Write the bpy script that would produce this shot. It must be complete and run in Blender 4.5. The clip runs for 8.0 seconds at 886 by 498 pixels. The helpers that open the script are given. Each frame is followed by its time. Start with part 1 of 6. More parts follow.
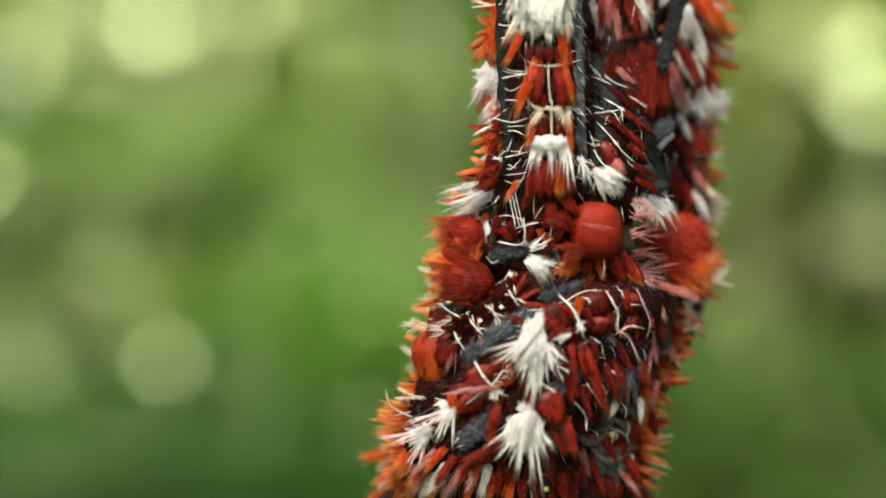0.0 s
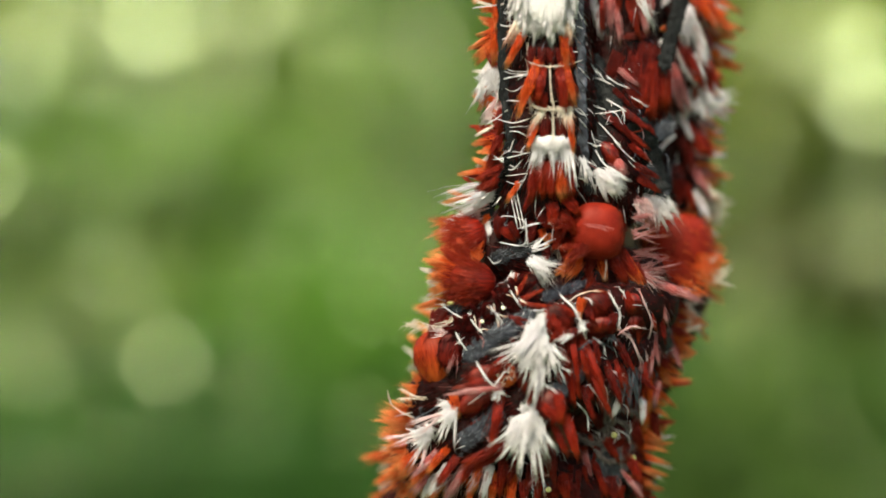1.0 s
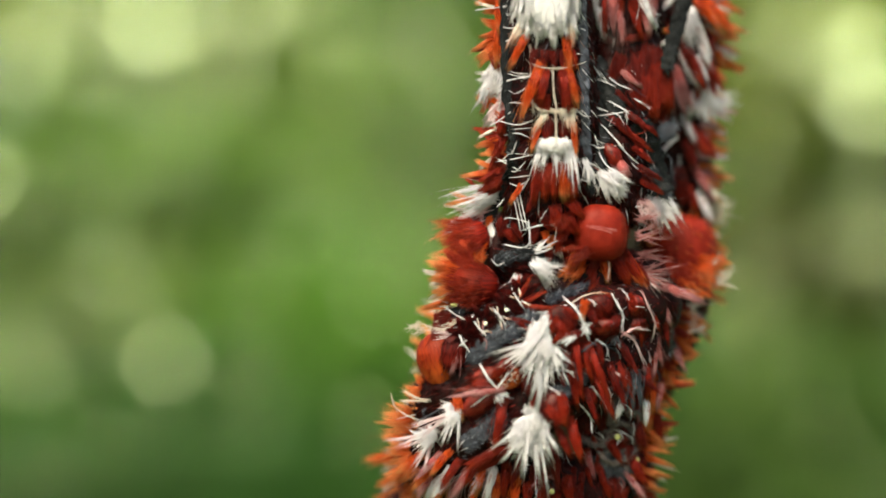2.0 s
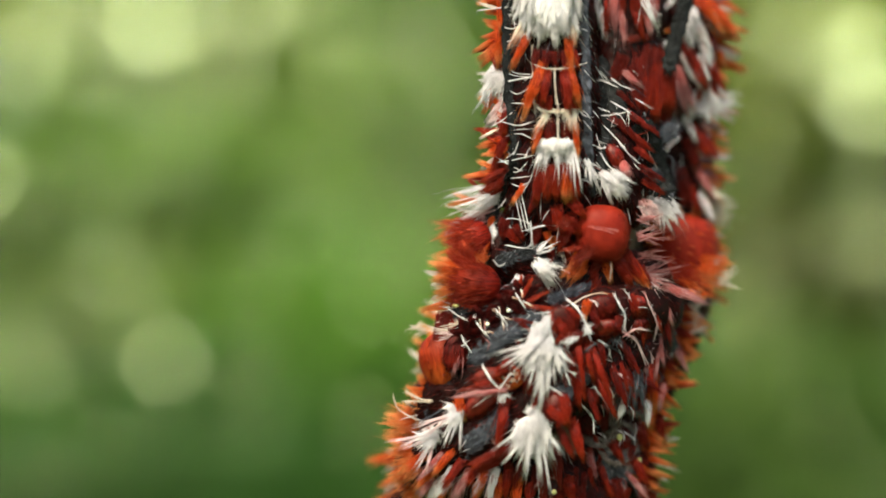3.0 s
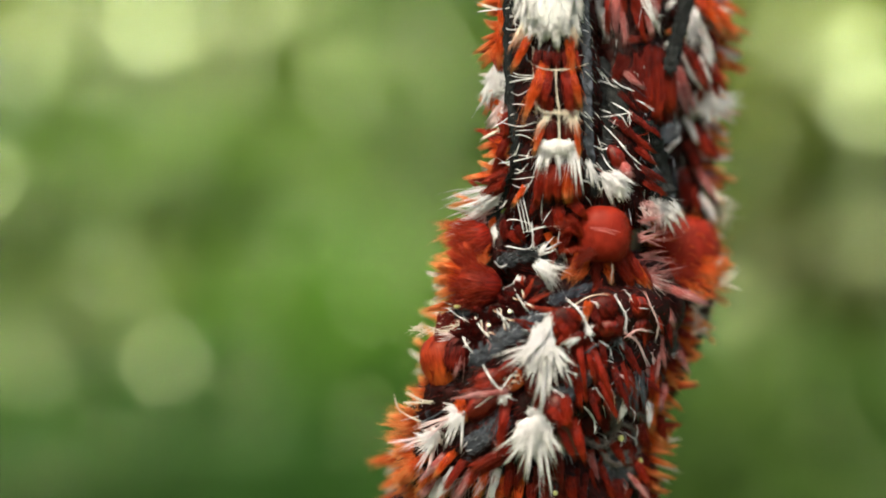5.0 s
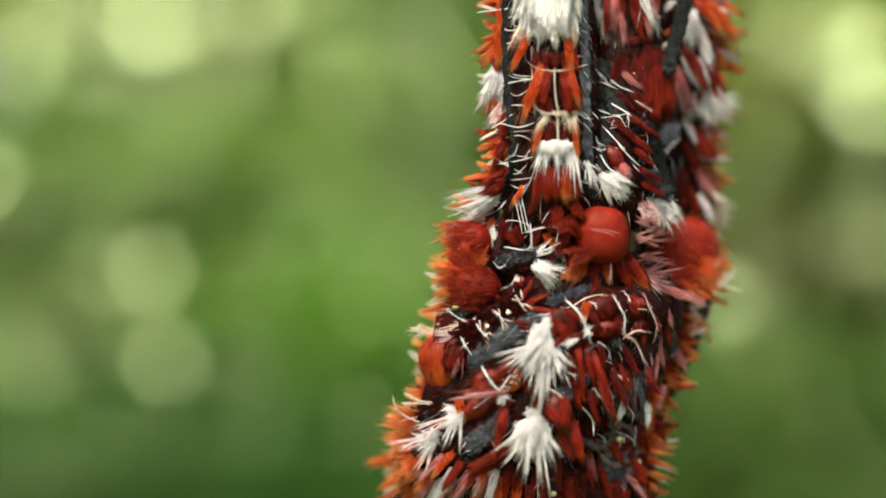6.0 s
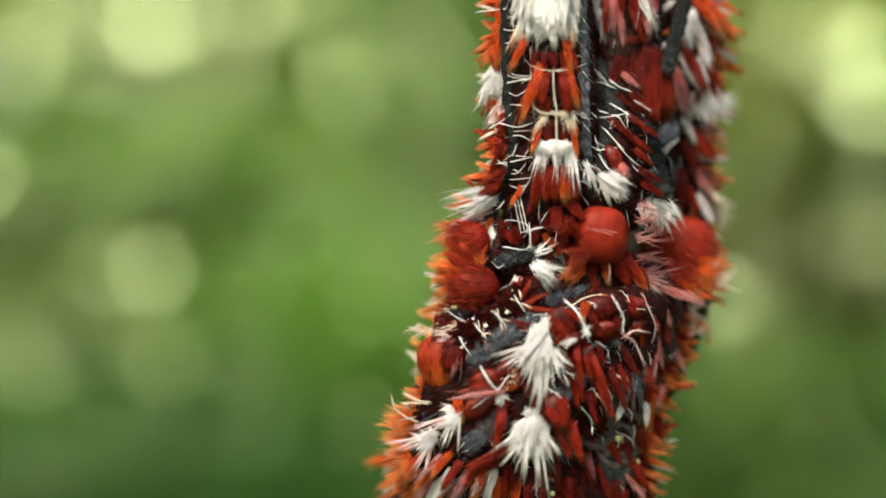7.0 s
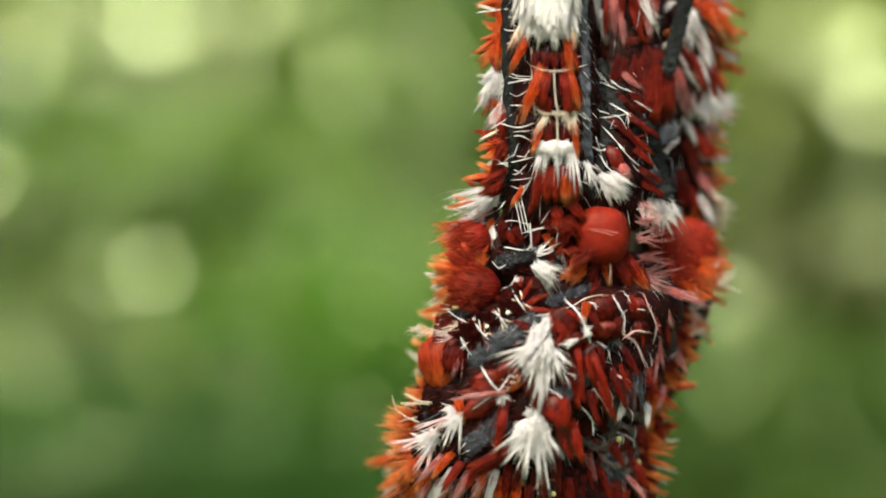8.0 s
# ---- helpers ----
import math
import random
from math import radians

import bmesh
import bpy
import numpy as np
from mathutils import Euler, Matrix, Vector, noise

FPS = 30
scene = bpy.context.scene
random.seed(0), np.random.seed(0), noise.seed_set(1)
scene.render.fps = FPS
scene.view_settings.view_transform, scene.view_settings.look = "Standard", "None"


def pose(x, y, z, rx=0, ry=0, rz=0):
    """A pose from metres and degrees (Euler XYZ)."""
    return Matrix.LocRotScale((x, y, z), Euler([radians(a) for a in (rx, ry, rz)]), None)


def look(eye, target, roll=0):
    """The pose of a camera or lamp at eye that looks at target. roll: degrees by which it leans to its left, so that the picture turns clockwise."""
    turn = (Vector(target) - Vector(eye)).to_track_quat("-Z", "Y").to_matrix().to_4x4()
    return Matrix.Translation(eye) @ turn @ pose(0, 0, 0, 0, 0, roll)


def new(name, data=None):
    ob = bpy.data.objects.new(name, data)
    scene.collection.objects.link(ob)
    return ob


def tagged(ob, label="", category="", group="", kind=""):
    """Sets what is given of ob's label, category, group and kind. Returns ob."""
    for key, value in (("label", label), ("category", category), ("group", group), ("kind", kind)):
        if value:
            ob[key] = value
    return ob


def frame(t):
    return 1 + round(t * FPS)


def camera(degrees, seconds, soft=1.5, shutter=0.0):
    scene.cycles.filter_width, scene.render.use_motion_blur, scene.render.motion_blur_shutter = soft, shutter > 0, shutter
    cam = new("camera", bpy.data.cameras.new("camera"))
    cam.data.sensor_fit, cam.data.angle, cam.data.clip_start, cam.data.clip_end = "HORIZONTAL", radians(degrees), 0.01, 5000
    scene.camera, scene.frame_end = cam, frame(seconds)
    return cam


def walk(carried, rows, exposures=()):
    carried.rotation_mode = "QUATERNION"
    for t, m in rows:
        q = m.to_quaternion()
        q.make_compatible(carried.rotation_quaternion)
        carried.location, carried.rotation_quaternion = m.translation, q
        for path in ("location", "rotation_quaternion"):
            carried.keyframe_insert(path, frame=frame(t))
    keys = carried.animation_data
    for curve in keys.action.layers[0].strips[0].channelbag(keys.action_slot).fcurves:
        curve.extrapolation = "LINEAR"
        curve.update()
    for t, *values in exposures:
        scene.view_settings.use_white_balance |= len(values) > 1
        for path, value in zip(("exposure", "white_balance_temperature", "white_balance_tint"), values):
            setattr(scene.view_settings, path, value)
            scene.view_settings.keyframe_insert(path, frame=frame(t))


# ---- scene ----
# The camera stands still, a hand's width and a half before a cluster of hairy caterpillars.
FOV = 30.0
REACH = 0.138                      # from the lens to the plane in focus
U = 2 * REACH * math.tan(radians(FOV / 2)) / 1568   # one unit of the cluster's plan
EYE_HEIGHT = 1.20
EYE = Vector((0, -REACH, EYE_HEIGHT))
cam = camera(FOV, 8.0, soft=1.75)
cam.data.dof.use_dof = True
cam.data.dof.focus_distance = REACH + 0.0022
cam.data.dof.aperture_fstop = 7.9
walk(cam, [(0.0, look(EYE, (0, 0, EYE_HEIGHT))), (8.0, look(EYE, (0, 0, EYE_HEIGHT)))], exposures=[(0.0, 1.34, 7400, -6), (8.0, 1.34, 7400, -6)])

# ---- light: hazy sun from high above, and the sky
SUN_WAY = Vector((-0.25, -0.52, 0.82)).normalized()     # towards the sun
world = bpy.data.worlds.new("sky")
scene.world = world
world.use_nodes = True
wn = world.node_tree.nodes
sky = wn.new("ShaderNodeTexSky")
sky.sky_type = 'NISHITA'
sky.sun_disc = False
sky.sun_elevation = math.asin(SUN_WAY.z)
sky.sun_rotation = math.atan2(SUN_WAY.x, SUN_WAY.y)
sky.dust_density = 6.0
sky.ozone_density = 0.5
wn["Background"].inputs[1].default_value = 0.15
world.node_tree.links.new(sky.outputs[0], wn["Background"].inputs[0])
sun = new("sun", bpy.data.lights.new("sun", 'SUN'))
sun.data.energy = 2.0
sun.data.angle = radians(10)
sun.data.color = (1.0, 0.96, 0.88)
sun.matrix_world = look(SUN_WAY * 10, (0, 0, 0))


# ---- materials
def material(name):
    m = bpy.data.materials.new(name)
    m.use_nodes = True
    return m, m.node_tree.nodes, m.node_tree.links, m.node_tree.nodes["Principled BSDF"]


def ramp(nodes, stops):
    r = nodes.new("ShaderNodeValToRGB")
    while len(r.color_ramp.elements) < len(stops):
        r.color_ramp.elements.new(0.5)
    for e, (p, c) in zip(r.color_ramp.elements, stops):
        e.position, e.color = p, (*c, 1)
    return r


def attribute(nodes, name):
    a = nodes.new("ShaderNodeAttribute")
    a.attribute_name = name
    return a.outputs["Fac"]


def mixed(nodes, links, factor, a, b, blend='MIX'):
    """Two colours mixed; each is a socket or a colour."""
    v = nodes.new("ShaderNodeMix")
    v.data_type, v.blend_type = 'RGBA', blend
    for k, x in ((0, factor), (6, a), (7, b)):
        if isinstance(x, (float, int)):
            v.inputs[k].default_value = x
        elif isinstance(x, tuple):
            v.inputs[k].default_value = (*x, 1)
        else:
            links.new(x, v.inputs[k])
    return v.outputs[2]


def see_through(n, l, p, colour, part):
    """Some of the light passes through."""
    t = n.new("ShaderNodeBsdfTranslucent")
    if isinstance(colour, tuple):
        t.inputs[0].default_value = (*colour, 1)
    else:
        l.new(colour, t.inputs[0])
    s = n.new("ShaderNodeMixShader")
    s.inputs[0].default_value = part
    l.new(p.outputs[0], s.inputs[1])
    l.new(t.outputs[0], s.inputs[2])
    l.new(s.outputs[0], n["Material Output"].inputs[0])


def hair_material(name, stops, tip, glow, rough=0.42, through_part=0.3, gloss=0.18, tip_from=0.45, lock_shade=0.0):
    """Hairs: each one its own shade, another pigment towards the tip, and light shines through them."""
    m, n, l, p = material(name)
    r = ramp(n, stops)
    l.new(n.new("ShaderNodeNewGeometry").outputs["Random Per Island"], r.inputs[0])
    f = ramp(n, [(tip_from, (0, 0, 0)), (1.0, (1, 1, 1))])
    l.new(attribute(n, "along"), f.inputs[0])
    shade = ramp(n, [(0.0, (0.62, 0.58, 0.58)), (1.0, (1, 1, 1))])
    l.new(n.new("ShaderNodeObjectInfo").outputs["Random"], shade.inputs[0])
    c = mixed(n, l, f.outputs[0], r.outputs[0], tip)
    c = mixed(n, l, lock_shade, c, shade.outputs[0], 'MULTIPLY')
    l.new(c, p.inputs["Base Color"])
    p.inputs["Roughness"].default_value = rough
    p.inputs["Specular IOR Level"].default_value = gloss
    see_through(n, l, p, mixed(n, l, f.outputs[0], glow, tip), through_part)
    return m


def petal_material(name, dark, light, tip, rough=0.45, gloss=0.12, through_part=0.22):
    """Flat satin scales made of hairs grown together: streaks run along them, and each has its own shade."""
    m, n, l, p = material(name)
    v = n.new("ShaderNodeCombineXYZ")
    for k, (key, scale) in enumerate((("along", 2.2), ("across", 7.0))):
        s = n.new("ShaderNodeMath")
        s.operation = 'MULTIPLY'
        s.inputs[1].default_value = scale
        l.new(attribute(n, key), s.inputs[0])
        l.new(s.outputs[0], v.inputs[k])
    own = n.new("ShaderNodeObjectInfo").outputs["Random"]
    shift = n.new("ShaderNodeMath")
    shift.operation = 'MULTIPLY'
    shift.inputs[1].default_value = 40.0
    l.new(own, shift.inputs[0])
    l.new(shift.outputs[0], v.inputs[2])
    t = n.new("ShaderNodeTexNoise")
    t.inputs["Scale"].default_value, t.inputs["Detail"].default_value = 1.6, 5
    l.new(v.outputs[0], t.inputs["Vector"])
    r = ramp(n, [(0.33, dark), (0.62, light)])
    l.new(t.outputs[0], r.inputs[0])
    shade = ramp(n, [(0.0, (0.55, 0.5, 0.5)), (1.0, (1, 1, 1))])
    l.new(own, shade.inputs[0])
    c = mixed(n, l, 1.0, r.outputs[0], shade.outputs[0], 'MULTIPLY')
    f = ramp(n, [(0.45, (0, 0, 0)), (1.0, (1, 1, 1))])
    l.new(attribute(n, "along"), f.inputs[0])
    c = mixed(n, l, f.outputs[0], c, tip)
    l.new(c, p.inputs["Base Color"])
    b = n.new("ShaderNodeBump")
    b.inputs["Strength"].default_value, b.inputs["Distance"].default_value = 0.5, 0.00012
    l.new(t.outputs[0], b.inputs["Height"])
    l.new(b.outputs[0], p.inputs["Normal"])
    p.inputs["Roughness"].default_value = rough
    p.inputs["Specular IOR Level"].default_value = gloss
    see_through(n, l, p, c, through_part)
    return m


RED = hair_material("red hair", [(0.0, (0.10, 0.005, 0.004)), (0.5, (0.21, 0.011, 0.006)), (1.0, (0.32, 0.022, 0.009))], (0.42, 0.050, 0.017), (0.45, 0.045, 0.015), lock_shade=1.0)
SATIN = hair_material("satin red hair", [(0.0, (0.03, 0.002, 0.002)), (0.6, (0.11, 0.006, 0.005)), (1.0, (0.22, 0.013, 0.008))], (0.30, 0.022, 0.011), (0.30, 0.02, 0.01), lock_shade=1.0)
HEAD_HAIR = hair_material("head hair", [(0.0, (0.12, 0.006, 0.004)), (1.0, (0.18, 0.010, 0.005))], (0.22, 0.015, 0.007), (0.28, 0.020, 0.008))
MAROON = hair_material("maroon hair", [(0.0, (0.004, 0.0015, 0.0015)), (0.5, (0.012, 0.002, 0.002)), (1.0, (0.06, 0.004, 0.004))], (0.08, 0.006, 0.005), (0.06, 0.005, 0.004), 0.5, 0.12, 0.03, lock_shade=1.0)
# Rust pigment, with backlit rim glow put into the pale tip colour.
ORANGE = hair_material("orange hair", [(0.0, (0.42, 0.042, 0.012)), (0.5, (0.56, 0.080, 0.020)), (1.0, (0.70, 0.15, 0.040))], (0.90, 0.50, 0.22), (0.85, 0.26, 0.065), 0.4, 0.58, lock_shade=0.5)
WHITE = hair_material("white hair", [(0.0, (0.75, 0.725, 0.785)), (1.0, (0.87, 0.84, 0.89))], (0.88, 0.85, 0.87), (0.87, 0.84, 0.89), 0.4, 0.5)
BLUSH = hair_material("white hair with red roots", [(0.0, (0.34, 0.07, 0.07)), (0.5, (0.54, 0.25, 0.27)), (1.0, (0.76, 0.60, 0.64))], (0.86, 0.74, 0.79), (0.72, 0.45, 0.46), 0.35, 0.35, tip_from=0.1)
EMBER = hair_material("white hair with orange tips", [(0.0, (0.84, 0.80, 0.74)), (1.0, (0.92, 0.90, 0.86))], (0.62, 0.17, 0.045), (0.85, 0.72, 0.60), 0.35, 0.4, tip_from=0.35)
CREAM = hair_material("cream hair", [(0.0, (0.56, 0.47, 0.42)), (1.0, (0.76, 0.68, 0.63))], (0.80, 0.73, 0.68), (0.76, 0.68, 0.60), 0.4, 0.45)
PINK = hair_material("pinkish hair", [(0.0, (0.30, 0.05, 0.055)), (0.5, (0.44, 0.14, 0.15)), (1.0, (0.64, 0.40, 0.43))], (0.62, 0.34, 0.36), (0.50, 0.17, 0.17), 0.35, 0.3, lock_shade=1.0)
GREY = hair_material("slate hair", [(0.0, (0.008, 0.008, 0.012)), (0.6, (0.032, 0.035, 0.050)), (0.86, (0.11, 0.12, 0.155)), (1.0, (0.40, 0.41, 0.48))], (0.10, 0.105, 0.13), (0.03, 0.03, 0.03), 0.32, 0.1)
TAUPE = hair_material("taupe hair", [(0.0, (0.07, 0.05, 0.048)), (0.5, (0.16, 0.125, 0.12)), (1.0, (0.32, 0.27, 0.26))], (0.26, 0.21, 0.20), (0.16, 0.12, 0.11), 0.4, 0.2)
COAL = hair_material("black hair", [(0.0, (0.004, 0.004, 0.005)), (0.8, (0.018, 0.019, 0.022)), (1.0, (0.10, 0.11, 0.12))], (0.02, 0.02, 0.023), (0.01, 0.01, 0.01), 0.35, 0.05)

P_RED = petal_material("red satin scale", (0.06, 0.003, 0.003), (0.24, 0.013, 0.007), (0.36, 0.030, 0.012))
P_GLOSS = petal_material("glossy red shell", (0.025, 0.002, 0.002), (0.22, 0.011, 0.006), (0.30, 0.022, 0.009), 0.36, 0.3, 0.15)
P_DARK = petal_material("dark red satin scale", (0.012, 0.002, 0.002), (0.09, 0.005, 0.004), (0.16, 0.010, 0.006))
P_FLAME = petal_material("orange-red satin scale", (0.22, 0.016, 0.006), (0.42, 0.045, 0.012), (0.56, 0.115, 0.025), through_part=0.3)
P_PINK = petal_material("pinkish satin scale", (0.24, 0.036, 0.036), (0.44, 0.12, 0.125), (0.58, 0.27, 0.28), through_part=0.25)
P_PALE = petal_material("pale satin scale", (0.46, 0.26, 0.27), (0.72, 0.60, 0.63), (0.80, 0.73, 0.77), through_part=0.3)
P_CREAM = petal_material("cream satin scale", (0.60, 0.47, 0.36), (0.84, 0.79, 0.70), (0.62, 0.28, 0.12), through_part=0.3)

P_WHITE = petal_material("white satin scale", (0.75, 0.725, 0.785), (0.87, 0.84, 0.89), (0.87, 0.84, 0.89), through_part=0.35)


def skin_material(name, dark, light, scale, rough, gloss=0.25, sheen=None):
    m, n, l, p = material(name)
    if sheen:
        p.inputs["Sheen Weight"].default_value, p.inputs["Sheen Roughness"].default_value, p.inputs["Sheen Tint"].default_value = 0.25, 0.35, (*sheen, 1)
    c = n.new("ShaderNodeTexCoord")
    t = n.new("ShaderNodeTexNoise")
    t.inputs["Scale"].default_value, t.inputs["Detail"].default_value = scale, 5
    l.new(c.outputs["Object"], t.inputs["Vector"])
    r = ramp(n, [(0.35, dark), (0.68, light)])
    l.new(t.outputs[0], r.inputs[0])
    l.new(r.outputs[0], p.inputs["Base Color"])
    b = n.new("ShaderNodeBump")
    b.inputs["Strength"].default_value, b.inputs["Distance"].default_value = 0.4, 0.0002
    l.new(t.outputs[0], b.inputs["Height"])
    l.new(b.outputs[0], p.inputs["Normal"])
    p.inputs["Roughness"].default_value = rough
    p.inputs["Specular IOR Level"].default_value = gloss
    return m


SKIN = skin_material("caterpillar skin", (0.004, 0.002, 0.002), (0.020, 0.003, 0.003), 900, 0.55, 0.06)
HEAD = skin_material("head shell", (0.12, 0.007, 0.004), (0.18, 0.012, 0.006), 700, 0.55, 0.10, (1.0, 0.16, 0.03))
SPOT = skin_material("pale spot", (0.75, 0.72, 0.55), (0.85, 0.83, 0.70), 900, 0.3)
YELLOW_SPOT = skin_material("yellow spot", (0.34, 0.31, 0.10), (0.56, 0.52, 0.26), 900, 0.3)
SLATE = skin_material("slate skin", (0.010, 0.010, 0.017), (0.066, 0.070, 0.098), 1500, 0.42)
BLACK = skin_material("black skin", (0.003, 0.003, 0.004), (0.014, 0.015, 0.018), 1200, 0.55, 0.07)
RING = skin_material("dull ring skin", (0.030, 0.022, 0.024), (0.17, 0.13, 0.14), 1300, 0.5, 0.15)
BARK = skin_material("bark", (0.05, 0.04, 0.025), (0.16, 0.12, 0.07), 90, 0.85)


def leaf_material(name, a, b, glow):
    m, n, l, p = material(name)
    g = n.new("ShaderNodeNewGeometry")
    r = ramp(n, [(0.0, a), (1.0, b)])
    l.new(g.outputs["Random Per Island"], r.inputs[0])
    c = n.new("ShaderNodeTexCoord")
    t = n.new("ShaderNodeTexNoise")
    t.inputs["Scale"].default_value = 40
    l.new(c.outputs["Object"], t.inputs["Vector"])
    v = n.new("ShaderNodeMix")
    v.data_type, v.blend_type = 'RGBA', 'MULTIPLY'
    v.inputs[0].default_value = 0.5
    l.new(r.outputs[0], v.inputs[6])
    l.new(t.outputs[0], v.inputs[7])
    l.new(v.outputs[2], p.inputs["Base Color"])
    p.inputs["Roughness"].default_value = 0.6
    p.inputs["Specular IOR Level"].default_value = 0.2
    s = n.new("ShaderNodeMixShader")
    s.inputs[0].default_value = 0.4
    tr = n.new("ShaderNodeBsdfTranslucent")
    tr.inputs[0].default_value = (*glow, 1)
    l.new(p.outputs[0], s.inputs[1])
    l.new(tr.outputs[0], s.inputs[2])
    l.new(s.outputs[0], n["Material Output"].inputs[0])
    return m


LEAF_LIME = leaf_material("lime leaf", (0.15, 0.20, 0.032), (0.28, 0.33, 0.08), (0.28, 0.36, 0.055))
LEAF_GREEN = leaf_material("green leaf", (0.085, 0.155, 0.026), (0.15, 0.25, 0.048), (0.195, 0.35, 0.045))
LEAF_FRESH = leaf_material("fresh leaf", (0.065, 0.16, 0.020), (0.14, 0.27, 0.04), (0.16, 0.36, 0.032))
# These two darker leaf greens stand in for shade on the lower shrubs.
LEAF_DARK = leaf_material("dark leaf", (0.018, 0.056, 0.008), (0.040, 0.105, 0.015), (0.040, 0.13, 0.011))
LEAF_SHADE = leaf_material("shade-toned leaf", (0.035, 0.072, 0.014), (0.08, 0.14, 0.026), (0.075, 0.165, 0.019))
LEAF_OLIVE = leaf_material("olive leaf", (0.045, 0.056, 0.016), (0.105, 0.118, 0.032), (0.09, 0.12, 0.020))


def glossy_leaf_material(name, tone):
    m, n, l, p = material(name)
    p.inputs["Base Color"].default_value = (*tone, 1)
    p.inputs["Roughness"].default_value = 0.20
    p.inputs["Specular IOR Level"].default_value = 0.62
    # Gives the mirrored sun the yellow-green of the light spots.
    p.inputs["Specular Tint"].default_value = (0.86, 1.0, 0.64, 1)
    c = n.new("ShaderNodeTexCoord")
    t = n.new("ShaderNodeTexNoise")
    t.inputs["Scale"].default_value = 60
    l.new(c.outputs["Object"], t.inputs["Vector"])
    r = ramp(n, [(0.3, tuple(0.7 * v for v in tone)), (0.7, tone)])
    l.new(t.outputs[0], r.inputs[0])
    l.new(r.outputs[0], p.inputs["Base Color"])
    return m


LEAF_WAXY = glossy_leaf_material("waxy leaf", (0.25, 0.32, 0.07))

GROUND, gn, gl, gp = material("meadow")
gt = gn.new("ShaderNodeTexNoise")
gl.new(gn.new("ShaderNodeTexCoord").outputs["Object"], gt.inputs["Vector"])
gt.inputs["Scale"].default_value, gt.inputs["Detail"].default_value = 1.5, 8
gr = ramp(gn, [(0.3, (0.02, 0.05, 0.010)), (0.7, (0.07, 0.11, 0.025))])
gl.new(gt.outputs[0], gr.inputs[0])
gl.new(gr.outputs[0], gp.inputs["Base Color"])
gp.inputs["Roughness"].default_value = 0.9


# ---- mesh helpers
def mesh_object(name, co, tris, mat, parent=None, label="", kind="", smooth=True):
    me = bpy.data.meshes.new(name)
    co, tris = np.asarray(co, np.float32), np.asarray(tris, np.int32)
    me.vertices.add(len(co))
    me.vertices.foreach_set("co", co.ravel())
    me.loops.add(tris.size)
    me.loops.foreach_set("vertex_index", tris.ravel())
    me.polygons.add(len(tris))
    me.polygons.foreach_set("loop_start", np.arange(0, tris.size, tris.shape[1], dtype=np.int32))
    me.polygons.foreach_set("use_smooth", np.full(len(tris), smooth))
    me.materials.append(mat)
    me.update(calc_edges=True)
    me.validate()
    ob = new(name, me)
    ob.parent = parent
    return tagged(ob, label, kind=kind)


def site(a, b, d=0.0):
    """A place of the cluster's plan: a to the right, b down, d away from the lens, in units."""
    return np.array((a - 784.0, d, 441.0 - b))


def to_world(p):
    """Plan places (right, away, up, in units) to metres."""
    p = np.asarray(p, float)
    k = 1 + p[..., 1:2] * U / REACH
    out = p * U
    out[..., 0:1] *= k
    out[..., 2:3] *= k
    out[..., 2] += EYE_HEIGHT
    return out


def unit(v):
    v = np.asarray(v, float)
    return v / np.maximum(np.linalg.norm(v, axis=-1, keepdims=True), 1e-9)


RINGS = np.array((0.0, 0.36, 0.72))
THICK = np.array((0.8, 1.0, 0.6))
_one = []
for _i in range(2):
    for _j in range(3):
        _a, _b = 3 * _i + _j, 3 * _i + (_j + 1) % 3
        _one += [(_a, _b, _b + 3), (_a, _b + 3, _a + 3)]
_one += [(6 + _j, 6 + (_j + 1) % 3, 9) for _j in range(3)]
HAIR_TRIS = np.array(_one)


def hairs(name, roots, ways, lengths, widths, bends, mat, cat, rng, parent=None, label="", kind="", short=False):
    """Tapered, bent hairs, all in one mesh; each vertex knows how far along its hair it lies."""
    n = len(roots)
    ways = unit(ways)
    lengths = np.broadcast_to(lengths, n)[:, None, None]
    widths = np.broadcast_to(widths, n)[:, None, None, None]
    side = unit(np.cross(ways, rng.normal(size=(n, 3))))
    other = np.cross(ways, side)
    ang = np.arange(3) * 2 * np.pi / 3
    if short:
        ring = roots[:, None] + (np.cos(ang)[None, :, None] * side[:, None] + np.sin(ang)[None, :, None] * other[:, None]) * widths[:, 0] * 0.5
        co = np.concatenate([ring, (roots + (ways + bends) * lengths[:, 0])[:, None]], 1).reshape(-1, 3)
        tris = (np.array(((0, 1, 3), (1, 2, 3), (2, 0, 3)))[None] + 4 * np.arange(n)[:, None, None]).reshape(-1, 3)
        ob = mesh_object(name, to_world(co) - cat.origin, tris, mat, parent or cat.empty, label, kind)
        give(ob, "along", np.tile((0.0, 0.0, 0.0, 1.0), n))
        return ob
    t = RINGS[None, :, None]
    mid = roots[:, None] + ways[:, None] * lengths * t + bends[:, None] * lengths * t ** 2
    ring = np.cos(ang)[None, None, :, None] * side[:, None, None] + np.sin(ang)[None, None, :, None] * other[:, None, None]
    body = mid[:, :, None] + ring * (widths / 2) * THICK[None, :, None, None]
    tip = roots + ways * lengths[:, :, 0] + bends * lengths[:, :, 0]
    co = np.concatenate([body.reshape(n, 9, 3), tip[:, None]], 1).reshape(-1, 3)
    tris = (HAIR_TRIS[None] + 10 * np.arange(n)[:, None, None]).reshape(-1, 3)
    ob = mesh_object(name, to_world(co) - cat.origin, tris, mat, parent or cat.empty, label, kind)
    give(ob, "along", np.tile(np.concatenate([np.repeat(RINGS, 3), [1.0]]), n))
    return ob


